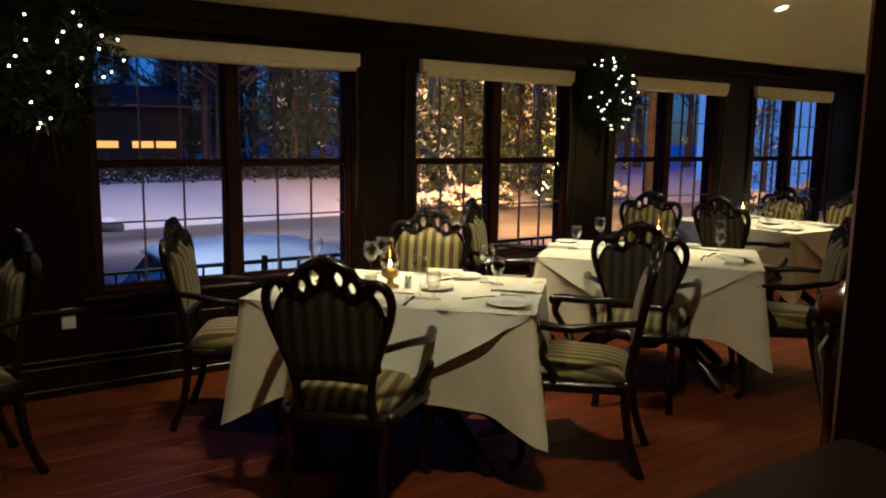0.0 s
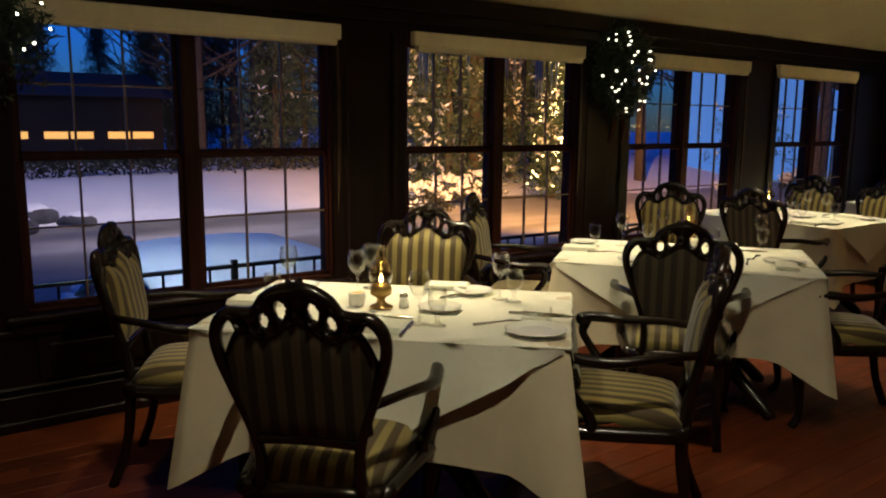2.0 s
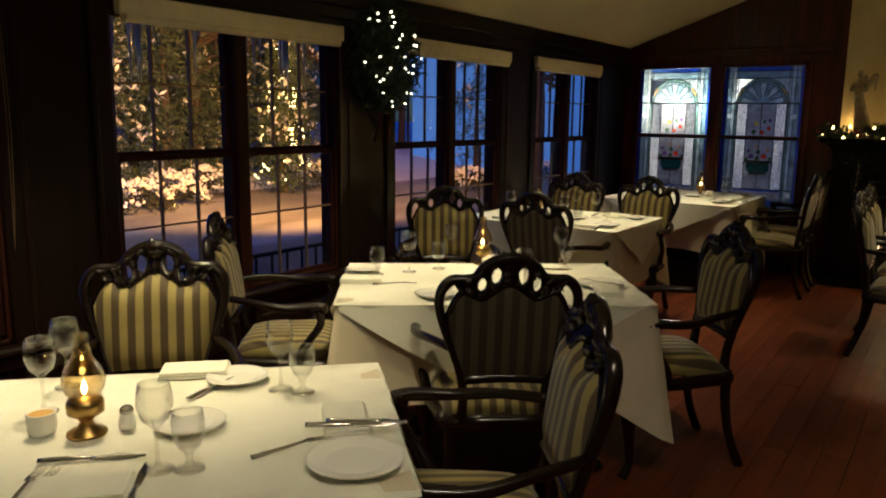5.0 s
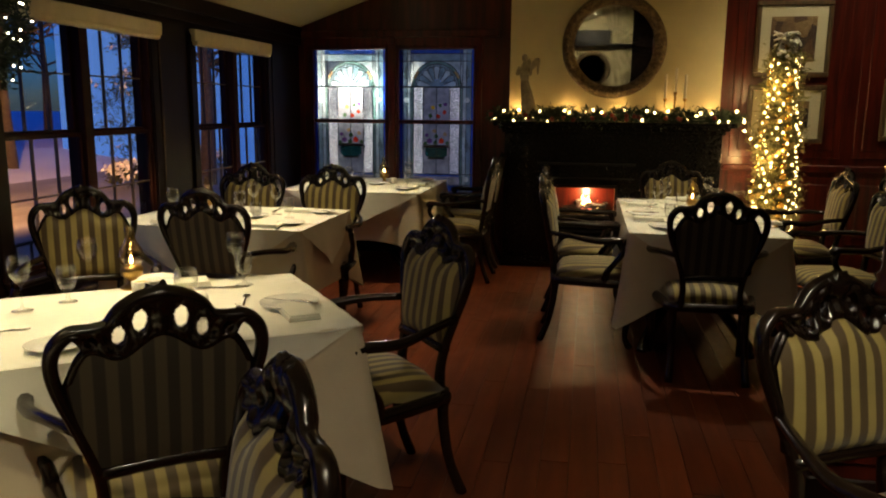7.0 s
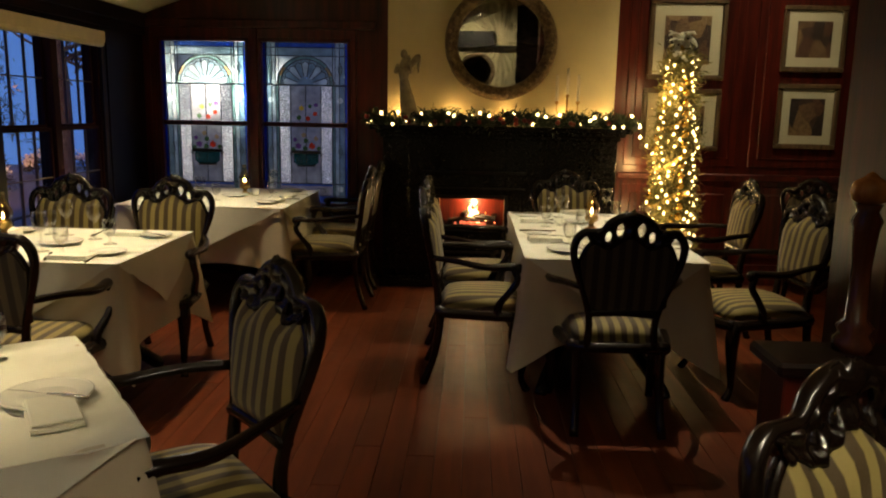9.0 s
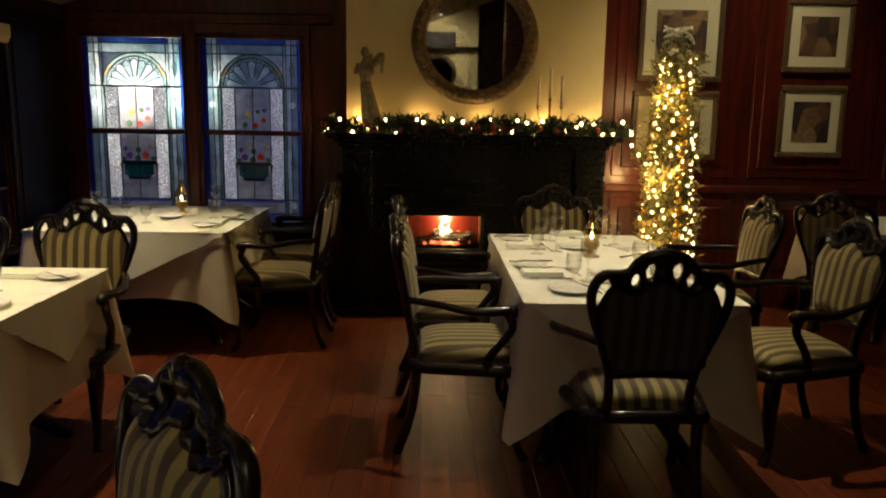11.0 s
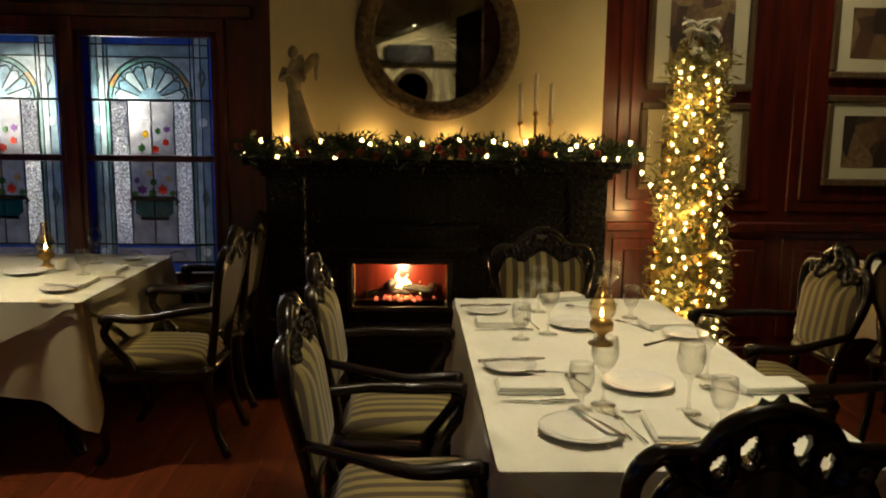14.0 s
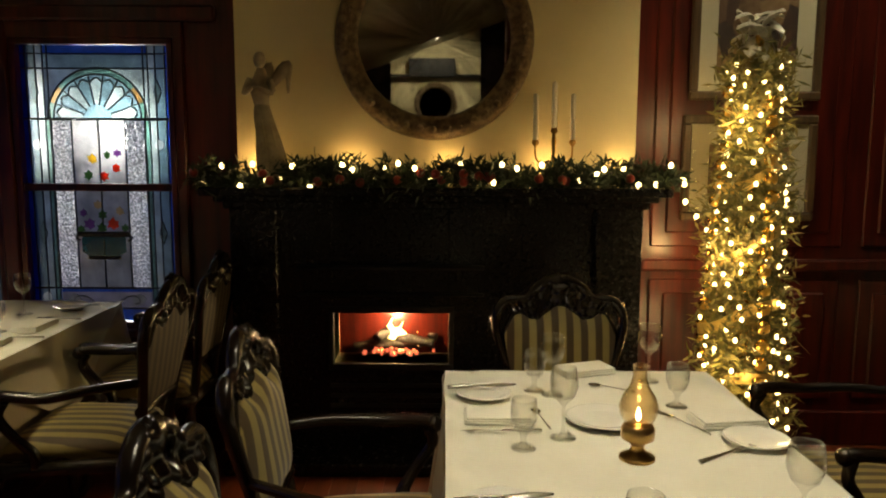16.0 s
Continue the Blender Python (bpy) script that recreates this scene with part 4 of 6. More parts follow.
for i in range(56):
    z = 0.28 + 1.5 * i / 56
    a = i * 2.1 + 0.5
    q = tree_r(z) * 0.93
    piece("bauble", bauble_mesh, tr, (q * math.cos(a), q * math.sin(a), z), (1, 1, 1))
RIB = plain("gold_gauze_ribbon", (0.74, 0.52, 0.17), 0.4, 0.3, scale=30)
bm = bmesh.new()


def ribbon_at(u, v):
    z = 0.26 + 1.6 * u + 0.05 * (v - 0.5) + 0.03 * math.sin(u * 61)
    q = tree_r(z) * (0.86 + 0.16 * math.sin(u * 97)) + 0.010 * math.sin(u * 230) * (v - 0.5)
    return Vector((q * math.cos(u * 33), q * math.sin(u * 33), z))


grid(bm, 220, 2, ribbon_at)
part("ribbon", bm, RIB, tr, "gold gauze ribbon wound round the tree", True)
SILK = plain("silver_white_silk", (0.62, 0.58, 0.46), 0.4, 0.2, scale=20)
bm = bmesh.new()
for i in range(44):
    a, t = i * 2.4, rnd.uniform(-0.7, 1.0)
    d = Vector((math.cos(a) * math.cos(t), math.sin(a) * math.cos(t), math.sin(t)))
    w1 = d.cross(Vector((0, 0, 1))).normalized() * rnd.uniform(0.022, 0.036)
    c0 = Vector((0.045 * math.cos(a * 1.7), 0.045 * math.sin(a * 1.7), 1.90 + 0.17 * (i % 5) / 4))
    L1 = d * rnd.uniform(0.08, 0.125)
    up = w1.cross(d).normalized() * 0.014
    grid(bm, 4, 2, lambda u, v: c0 + L1 * u + w1 * (2 * v - 1) * math.sin(math.pi * (0.08 + 0.9 * u)) + up * (math.sin(3 * u) - 1.2 * (2 * v - 1) ** 2 - 1.5 * u * u))
part("bow", bm, SILK, tr, "silvery white silk flowers at the top", True)
for z, q in ((0.55, 0.27), (1.05, 0.25), (1.6, 0.21)):
    lamp("tree_glow", "POINT", (TX - q * 0.75, TY - q * 0.9, z), 5.2, (1.0, 0.68, 0.28), 0.05)
lamp("tree_glow", "POINT", (TX - 0.25, TY + 0.15, 1.0), 3.0, AMBER, 0.04)

# ---- framed prints ----
FRAME = wood("print_frame", (0.05, 0.03, 0.014), (0.15, 0.09, 0.04), 0.4, grain=40)
MATB = plain("mount_board", (0.55, 0.49, 0.33), 0.8, var=0.04)


def print_stuff(seed):
    k = Mat("faded_print", (0.1, 0.06, 0.03), 0.6)
    v = k.n.new("ShaderNodeTexVoronoi")
    v.inputs["Scale"].default_value = 11
    mp = k.coords((1, 1, 0.7))
    mp.node.inputs["Location"].default_value = (seed * 3.1, 0, seed * 1.7)
    k.l.new(mp, v.inputs["Vector"])
    c = k.ramp(v.outputs["Color"], [(0.2, (0.035, 0.022, 0.016)), (0.5, (0.12, 0.055, 0.03)), (0.85, (0.34, 0.22, 0.10))])
    c = k.mul(c, k.ramp(k.noise(40, 4), [(0.3, (0.55, 0.5, 0.45)), (0.7, (1, 1, 1))]))
    k.colour(c)
    return k.m


for i, (x0, x1, z0, z1, m) in enumerate(((-0.35, 0.28, 1.735, 2.385, 0.085), (-0.37, 0.28, 1.155, 1.665, 0.09), (0.735, 1.25, 1.815, 2.345, 0.075), (0.74, 1.245, 1.185, 1.72, 0.07))):
    p = thing("framed_print", ((x0 + x1) / 2, YN - 0.028, (z0 + z1) / 2), 0, "brown framed old print with a cream mount on the panelled wall", "picture", "framed prints")
    hx, hz = (x1 - x0) / 2, (z1 - z0) / 2
    f = 0.042
    part("frame", boxes((-hx, hx, -0.03, 0, hz - f, hz), (-hx, hx, -0.03, 0, -hz, -hz + f), (-hx, -hx + f, -0.03, 0, -hz + f, hz - f), (hx - f, hx, -0.03, 0, -hz + f, hz - f), bev=0.008), FRAME, p)
    part("mount", boxes((-hx + f, hx - f, -0.012, -0.004, -hz + f, hz - f)), MATB, p, "cream mount")
    part("print", boxes((-hx + f + m, hx - f - m, -0.0155, -0.012, -hz + f + m, hz - f - m * 1.1)), print_stuff(i + 1), p, "dark brown faded interior scene")
    bm = bmesh.new()
    bm.faces.new([bm.verts.new((x, -0.02, z)) for x, z in ((-hx + f, -hz + f), (hx - f, -hz + f), (hx - f, hz - f), (-hx + f, hz - f))])
    part("glazing", bm, PANE, p).visible_shadow = False

# ---- columns with turned newels and low partitions ----
POST = wood("newel_polish", (0.05, 0.012, 0.006), (0.14, 0.04, 0.018), 0.2)
KNOB = wood("orange_knob", (0.30, 0.10, 0.02), (0.50, 0.20, 0.05), 0.22)
for (cx0, cx1, cy0, cy1), (wx0, wx1, wy0, wy1, wz), (nx, ny) in (
        ((-0.68, -0.30, 1.27, 1.65), (-0.66, -0.22, 0.85, 1.68, 0.98), (-0.735, 1.40)),
        ((-0.44, -0.04, 4.80, 5.20), (-0.95, 0.9, 4.32, 4.55, 0.80), (-0.69, 4.47))):
    structure(part("column", boxes((cx0, cx1, cy0, cy1, 0, 3.75), (cx0 - 0.02, cx1 + 0.02, cy0 - 0.02, cy1 + 0.02, 0, 0.2), (cx0 - 0.015, cx1 + 0.015, cy0 - 0.015, cy1 + 0.015, 2.05, 2.12), bev=0.012), MAHOGANY), "square dark mahogany column", "column")
    pt = thing("low_partition", ((wx0 + wx1) / 2, (wy0 + wy1) / 2, 0), 0, "low dark wooden partition with a flat cap", "partition", "low partitions")
    ax, ay = (wx1 - wx0) / 2, (wy1 - wy0) / 2
    part("body", boxes((-ax + 0.03, ax - 0.03, -ay + 0.03, ay - 0.03, 0, wz - 0.04), bev=0.005), MAHOGANY, pt)
    part("cap", boxes((-ax, ax, -ay, ay, wz - 0.04, wz), bev=0.010), DARKWOOD, pt)
    part("plinth", boxes((-ax + 0.015, ax - 0.015, -ay + 0.015, ay - 0.015, 0, 0.14), bev=0.006), DARKWOOD, pt)
    if ay < ax:
        for q in range(3):
            u0 = -ax + 0.08 + q * (2 * ax - 0.16) / 3
            part("panel", boxes((u0, u0 + (2 * ax - 0.16) / 3 - 0.05, -ay + 0.012, -ay + 0.032, 0.2, wz - 0.1), bev=0.008), MAHOGANY, pt)
    nw = thing("newel_post", (nx, ny, wz if ay < ax else 0), 0, "turned wooden newel post with a round polished knob", "newel post", "newel posts")
    z0 = 0 if ay < ax else 0.55
    bm = bmesh.new()
    base = [(0.055, 0), (0.055, 0.03), (0.04, 0.05), (0.05, 0.07), (0.03, 0.09), (0.026, 0.24), (0.034, 0.34), (0.042, 0.37), (0.028, 0.395), (0.036, 0.415)]
    if z0:
        base = [(0.07, 0), (0.07, 0.55), (0.05, 0.60)] + [(r, z + 0.72) for r, z in base[3:]]
    lathe(bm, base, 18)
    part("shaft", bm, POST, nw, "", True)
    bm = bmesh.new()
    zt = base[-1][1]
    lathe(bm, [(0.022, zt), (0.045, zt + 0.012), (0.052, zt + 0.035), (0.044, zt + 0.062), (0.020, zt + 0.075), (0.010, zt + 0.085), (0.001, zt + 0.09)], 18)
    part("knob", bm, KNOB if ay < ax else POST, nw, "polished round knob", True)

# ---- stained-glass windows ----


def stained(name, tint, rough=0.25, texture=0.0):
    m = bpy.data.materials.new(name)
    m.use_nodes = True
    n, l = m.node_tree.nodes, m.node_tree.links
    n.remove(n["Principled BSDF"])
    tc, ns, rp = n.new("ShaderNodeTexCoord"), n.new("ShaderNodeTexNoise"), n.new("ShaderNodeValToRGB")
    ns.inputs["Scale"].default_value = 130 if texture else 14
    ns.inputs["Detail"].default_value = 4
    l.new(tc.outputs["Object"], ns.inputs["Vector"])
    l.new(ns.outputs["Fac"], rp.inputs[0])
    lo = 0.42 if texture else 0.6
    rp.color_ramp.elements[0].position, rp.color_ramp.elements[1].position = (0.49, 0.60) if texture else (0.3, 0.7)
    rp.color_ramp.elements[0].color = (*(c * lo for c in tint), 1)
    rp.color_ramp.elements[1].color = (*tint, 1)
    tr, tl, gl, m1, m2 = (n.new("ShaderNodeBsdfRefraction"), n.new("ShaderNodeBsdfTranslucent"), n.new("ShaderNodeBsdfGlossy"),
                          n.new("ShaderNodeMixShader"), n.new("ShaderNodeMixShader"))
    for s in (tr, tl):
        l.new(rp.outputs[0], s.inputs[0])
    # hand-made glass: seedy and uneven, so that a lamp behind it breaks up
    tr.inputs["Roughness"].default_value, tr.inputs["IOR"].default_value = 0.27, 1.5
    hm, bp = n.new("ShaderNodeTexNoise"), n.new("ShaderNodeBump")
    hm.inputs["Scale"].default_value = 60 if texture else 26
    l.new(tc.outputs["Object"], hm.inputs["Vector"])
    l.new(hm.outputs["Fac"], bp.inputs["Height"])
    bp.inputs["Strength"].default_value, bp.inputs["Distance"].default_value = (0.9, 0.02) if texture else (0.14, 0.01)
    l.new(bp.outputs[0], tr.inputs["Normal"])
    l.new(bp.outputs[0], gl.inputs["Normal"])
    gl.inputs["Roughness"].default_value = rough
    m1.inputs[0].default_value, m2.inputs[0].default_value = 0.34, 0.04
    l.new(tr.outputs[0], m1.inputs[1])
    l.new(tl.outputs[0], m1.inputs[2])
    l.new(m1.outputs[0], m2.inputs[1])
    l.new(gl.outputs[0], m2.inputs[2])
    l.new(m2.outputs[0], n["Material Output"].inputs[0])
    return m


G = {"blue": stained("cobalt_glass", (0.06, 0.17, 0.55)), "sky": stained("pale_blue_glass", (0.30, 0.41, 0.46)), "ice": stained("ice_glass", (0.52, 0.60, 0.61)),
     "white": stained("rippled_glass", (0.95, 0.97, 1.0), 0.2, 1.0), "pink": stained("opal_glass", (0.44, 0.45, 0.47)), "green": stained("sage_glass", (0.24, 0.38, 0.36)),
     "amber": stained("amber_glass", (0.50, 0.36, 0.20)), "teal": stained("teal_glass", (0.012, 0.12, 0.15)), "red": stained("red_glass", (0.80, 0.10, 0.05)),
     "purple": stained("violet_glass", (0.25, 0.10, 0.35)), "yellow": stained("yellow_glass", (0.9, 0.65, 0.10)), "leaf": stained("leaf_glass", (0.10, 0.22, 0.08)),
     "scroll": stained("grey_scroll_glass", (0.45, 0.43, 0.48)), "clear": stained("clear_gem_glass", (0.92, 0.96, 1.0))}
LEAD = plain("lead_came", (0.035, 0.035, 0.036), 0.5, 0.6)


def stained_window(i, x0, x1):
    w = thing("stained_glass_window_%d" % i, (x0, YN, SGZ[0]), 0, "leaded stained-glass sash window with fan arch and flower vase", "window", kind="structure")
    W, H = x1 - x0, SGZ[1] - SGZ[0]
    part("window_frame", boxes((0, 0.03, -0.03, 0.12, 0, H), (W - 0.03, W, -0.03, 0.12, 0, H), (0, W, -0.03, 0.12, H - 0.03, H), (0, W, -0.03, 0.12, 0, 0.03), bev=0.004), MAHOGANY, w)
    part("casing", boxes((-0.06, 0.0, -0.03, 0, -0.05, H + 0.05), (W, W + 0.05, -0.031, 0, -0.05, H + 0.05), (-0.05, W + 0.05, -0.033, 0, H, H + 0.08), bev=0.006), MAHOGANY, w)
    part("window_sill", boxes((-0.04, W + 0.04, -0.07, 0.10, -0.04, 0.0), bev=0.008), MAHOGANY, w)
    part("meeting_rail", boxes((0.03, W - 0.03, -0.02, 0.05, 0.685, 0.722), bev=0.004), MAHOGANY, w)
    a, b = 0.03, W - 0.03
    y = 0.02
    # plan of one light, mirrored about its middle
    c = (a + b) / 2
    hw = (b - a) / 2

    def quad(u0, u1, z0, z1, glass, both=True):
        for s in ((-1, 1) if both else (1,)):
            bm = bmesh.new()
            p0, p1 = sorted((c + s * u0 * hw, c + s * u1 * hw))
            box(bm, p0, p1, y - 0.002, y + 0.002, z0, z1)
            o = part("pane", bm, G[glass], w)
            o.visible_shadow = False

    def poly(pts, glass, dy=-0.001):
        bm = bmesh.new()
        lo = [bm.verts.new((c + px * hw, y + dy - 0.002, pz)) for px, pz in pts]
        hi = [bm.verts.new((c + px * hw, y + dy + 0.002, pz)) for px, pz in pts]
        bm.faces.new(lo)
        bm.faces.new(hi[::-1])
        for q in range(len(pts)):
            bm.faces.new((lo[q], lo[(q + 1) % len(pts)], hi[(q + 1) % len(pts)], hi[q]))
        bmesh.ops.recalc_face_normals(bm, faces=bm.faces)
        o = part("pane", bm, G[glass], w)
        o.visible_shadow = False

    def lead(pts, r=0.0035):
        r *= 1.3
        bm = bmesh.new()
        tube(bm, [(c + px * hw, y - 0.004, pz) for px, pz in pts], r, 6, 3)
        part("lead_came", bm, LEAD, w)

    lo0, lo1, up0, up1 = 0.03, 0.685, 0.722, H - 0.03
    aspect = 1 / hw
    zc, R = up0 + 0.315, 0.245
    # borders and side lights
    for z0, z1 in ((lo0, lo1), (up0, up1)):
        quad(0.93, 1.0, z0, z1, "blue")
        quad(0.80, 0.93, z0, z1, "sky")
        quad(0.70, 0.80, z0, z1, "ice")
        quad(0.64, 0.70, z0, z1 if z0 < 0.1 else zc, "green")
        for u in (0.93, 0.80, 0.70, 0.64):
            for s in (-1, 1):
                lead([(s * u, z0), (s * u, (z0 + z1) / 2), (s * u, z1)], 0.003)
    for s in (-1, 1):
        for z in (lo0 + 0.12, up0 + 0.19):
            poly([(s * 0.82 + 0.07 * math.cos(t * 0.7854), z + 0.07 * hw * math.sin(t * 0.7854)) for t in range(8)], "clear", -0.005)
        for z in (lo1 - 0.21, up1 - 0.22):
            poly([(s * 0.82 - 0.05, z), (s * 0.82, z + 0.055), (s * 0.82 + 0.05, z), (s * 0.82, z - 0.055)], "sky", -0.005)
            lead([(s * 0.82 - 0.05, z), (s * 0.82, z + 0.055)], 0.0025)
            lead([(s * 0.82, z + 0.055), (s * 0.82 + 0.05, z)], 0.0025)
            lead([(s * 0.82 + 0.05, z), (s * 0.82, z - 0.055)], 0.0025)
            lead([(s * 0.82, z - 0.055), (s * 0.82 - 0.05, z)], 0.0025)
    # head
    quad(0.0, 0.70, up1 - 0.04, up1, "blue")
    quad(0.0, 0.70, up1 - 0.11, up1 - 0.04, "sky")
    lead([(-1, up1 - 0.04), (0, up1 - 0.04), (1, up1 - 0.04)], 0.003)
    lead([(-1, up1 - 0.11), (0, up1 - 0.11), (1, up1 - 0.11)], 0.003)
    # fan arch
    n = 9
    for q in range(n):
        t0, t1 = math.pi * q / n, math.pi * (q + 1) / n
        tm = (t0 + t1) / 2

        def at(t, r):
            return (r * math.cos(t) * aspect, zc + r * math.sin(t))

        poly([at(t0, 0.07), at(t1, 0.07), at(t1, R - 0.065), at(tm + 0.09, R - 0.045), at(tm - 0.09, R - 0.045), at(t0, R - 0.065)], "sky" if q % 2 else "ice")
        poly([at(t0, R - 0.030), at(t0, R - 0.064), at(tm, R - 0.046), at(t1, R - 0.064), at(t1, R - 0.030)], "sky")
        poly([at(t0, R), at(t0, R - 0.029), at(t1, R - 0.029), at(t1, R)], "amber" if q in (1, 7) else "green")
        lead([at(t0, 0.07), at(t0, R - 0.03)], 0.003)
        lead([at(t0, R - 0.066), at(tm, R - 0.045), at(t1, R - 0.066)], 0.003)
    poly([(0.07 * math.cos(math.pi * q / 8) * aspect, zc + 0.07 * math.sin(math.pi * q / 8)) for q in range(9)], "sky")
    for r in (R, R - 0.029):
        lead([(r * math.cos(math.pi * q / 12) * aspect, zc + r * math.sin(math.pi * q / 12)) for q in range(13)], 0.0035)
    # spandrels round the arch
    for s in (-1, 1):
        poly([(s * 0.70, zc)] + [(s * R * math.cos(math.pi * q / 12) * aspect, zc + R * math.sin(math.pi * q / 12)) for q in range(0, 7)] + [(0, up1 - 0.111), (s * 0.70, up1 - 0.111)], "ice")
    lead([(-1, zc), (0, zc), (1, zc)], 0.005)
    # body: opal centre, rippled columns, flowers and vase
    for z0, z1 in ((lo0 + 0.165, lo1), (up0, zc - 0.002)):
        quad(0.0, 0.36, z0, z1, "pink")
        quad(0.37, 0.63, z0, z1, "white")
        for u in (0.36, 0.0, 0.63):
            for s in ((-1, 1) if u else (1,)):
                lead([(s * u, z0), (s * u, (z0 + z1) / 2), (s * u, z1)], 0.0035)
    lead([(-1, lo0 + 0.165), (0, lo0 + 0.165), (1, lo0 + 0.165)], 0.0045)
    rnd = random.Random(40)
    for px, pz, r, g in ((0.05, up0 + 0.035, 0.027, "red"), (0.22, up0 + 0.075, 0.024, "red"), (-0.10, up0 + 0.12, 0.026, "yellow"), (0.24, up0 + 0.15, 0.022, "purple"), (-0.16, up0 + 0.04, 0.026, "leaf"), (0.10, up0 + 0.14, 0.020, "leaf"),
                         (0.14, lo1 - 0.165, 0.034, "red"), (-0.18, lo1 - 0.165, 0.032, "purple"), (-0.02, lo1 - 0.185, 0.028, "leaf"), (0.30, lo1 - 0.185, 0.022, "leaf"), (-0.30, lo1 - 0.19, 0.022, "leaf"), (0.24, lo1 - 0.10, 0.024, "amber"), (-0.06, lo1 - 0.07, 0.024, "amber"), (0.0, lo1 - 0.12, 0.026, "leaf"), (-0.26, lo1 - 0.11, 0.022, "purple")):
        pts = []
        for q in range(12):
            t = q * math.pi / 6
            rr = r * (1.0 if q % 2 else 0.68) * rnd.uniform(0.85, 1.1)
            pts.append((px + rr * math.cos(t) * aspect, pz + rr * math.sin(t)))
        poly(pts, g, -0.006)
    vz = lo1 - 0.335
    poly([(-0.16, vz), (0.16, vz), (0.30, vz + 0.03), (0.30, vz + 0.10), (0.24, vz + 0.115), (-0.24, vz + 0.115), (-0.30, vz + 0.10), (-0.30, vz + 0.03)], "teal", -0.006)
    lead([(-0.34, vz + 0.118), (0, vz + 0.118), (0.34, vz + 0.118)], 0.011)
    lead([(-0.22, vz), (0, vz), (0.22, vz)], 0.008)
    for s in (-1, 1):
        lead([(s * 0.33, vz + 0.118), (s * 0.38, vz + 0.10), (s * 0.33, vz + 0.085)], 0.006)
    # scrolled base panel
    quad(0.0, 0.62, lo0 + 0.06, lo0 + 0.145, "scroll")
    quad(0.0, 0.62, lo0 + 0.145, lo0 + 0.164, "blue")
    quad(0.0, 0.62, lo0, lo0 + 0.059, "blue")
    lead([(-1, lo0 + 0.06), (0, lo0 + 0.06), (1, lo0 + 0.06)], 0.004)
    for s in (-1, 1):
        poly([(s * 0.45 + 0.10 * math.cos(t), lo0 + 0.10 + 0.034 * math.sin(t)) for t in [0, 0.6, 1.2, 1.8, 2.4, 3.0, 3.6, 4.2]], "pink", -0.005)
        lead([(s * 0.12, lo0 + 0.075), (s * 0.28, lo0 + 0.12), (s * 0.42, lo0 + 0.12), (s * 0.46, lo0 + 0.09), (s * 0.38, lo0 + 0.085)], 0.003)
    return w


for i, (a, b) in enumerate(SG):
    stained_window(i + 1, a, b)
structure(part("trim", boxes((SG[0][1] + 0.002, SG[1][0] - 0.002, YN - 0.045, YN, 0.5, 2.10), bev=0.006), MAHOGANY), "mahogany mullion between the stained-glass windows", "trim")

# ---- tableware, one maker for each kind ----


def wine_glass(big):
    g = thing("wine_glass" if big else "water_goblet", (0, 0, 0), 0, "clear stemmed wine glass, empty" if big else "clear short-stemmed water goblet, empty", "glass", "table glasses")
    bm = bmesh.new()
    if big:
        prof = [(0.034, 0.0), (0.033, 0.003), (0.006, 0.008), (0.004, 0.03), (0.0042, 0.085), (0.012, 0.096), (0.028, 0.112), (0.0375, 0.140), (0.036, 0.165), (0.031, 0.188), (0.0295, 0.188), (0.0345, 0.165), (0.036, 0.140), (0.027, 0.114), (0.001, 0.100)]
    else:
        prof = [(0.032, 0.0), (0.031, 0.003), (0.010, 0.009), (0.0065, 0.022), (0.010, 0.040), (0.024, 0.052), (0.034, 0.078), (0.034, 0.105), (0.031, 0.128), (0.0295, 0.128), (0.0325, 0.105), (0.0325, 0.078), (0.022, 0.055), (0.001, 0.046)]
    lathe(bm, prof, 22)
    o = part("bowl_and_stem", bm, TABLEGLASS, g, "", True)
    o.visible_shadow = True
    return g


def plate(r):
    p = thing("side_plate", (0, 0, 0), 0, "round white china side plate", "plate", "white plates")
    bm = bmesh.new()
    lathe(bm, [(r * 0.55, 0.0), (r * 0.6, 0.004), (r * 0.98, 0.014), (r, 0.017), (r * 0.97, 0.0175), (r * 0.62, 0.008), (0.001, 0.007)], 40)
    part("dish", bm, CHINA, p)
    bm = bmesh.new()
    ring = [(r * 0.965 * math.cos(6.28319 * i / 30), r * 0.965 * math.sin(6.28319 * i / 30), 0.0172) for i in range(31)]
    tube(bm, ring, 0.0016, 5, 1)
    part("rim_line", bm, CHINA, p)
    return p


def napkin():
    n = thing("napkin", (0, 0, 0), 0, "folded white linen napkin lying flat", "napkin", "folded napkins")
    bm = boxes((-0.095, 0.095, -0.055, 0.055, 0.000, 0.007), (-0.094, 0.093, -0.053, 0.055, 0.0075, 0.014), (-0.090, 0.090, -0.052, 0.050, 0.0145, 0.021), bev=0.003)
    part("folded_cloth", bm, LINEN, n)
    return n


def knife():
    n = thing("table_knife", (0, 0, 0), 0, "steel table knife lying on white linen", "knife", "cutlery")
    bm = bmesh.new()
    tube(bm, [(0, -0.11, 0.005), (0, -0.05, 0.006), (0, -0.005, 0.005)], [0.007, 0.0075, 0.004], 8, 4, 0.6)
    part("handle", bm, STEEL, n, "", True)
    bm = bmesh.new()
    tube(bm, [(0, -0.006, 0.004), (0.002, 0.05, 0.004), (0.0, 0.105, 0.003)], [0.006, 0.009, 0.003], 8, 4, 0.16)
    part("blade", bm, STEEL, n, "", True)
    return n


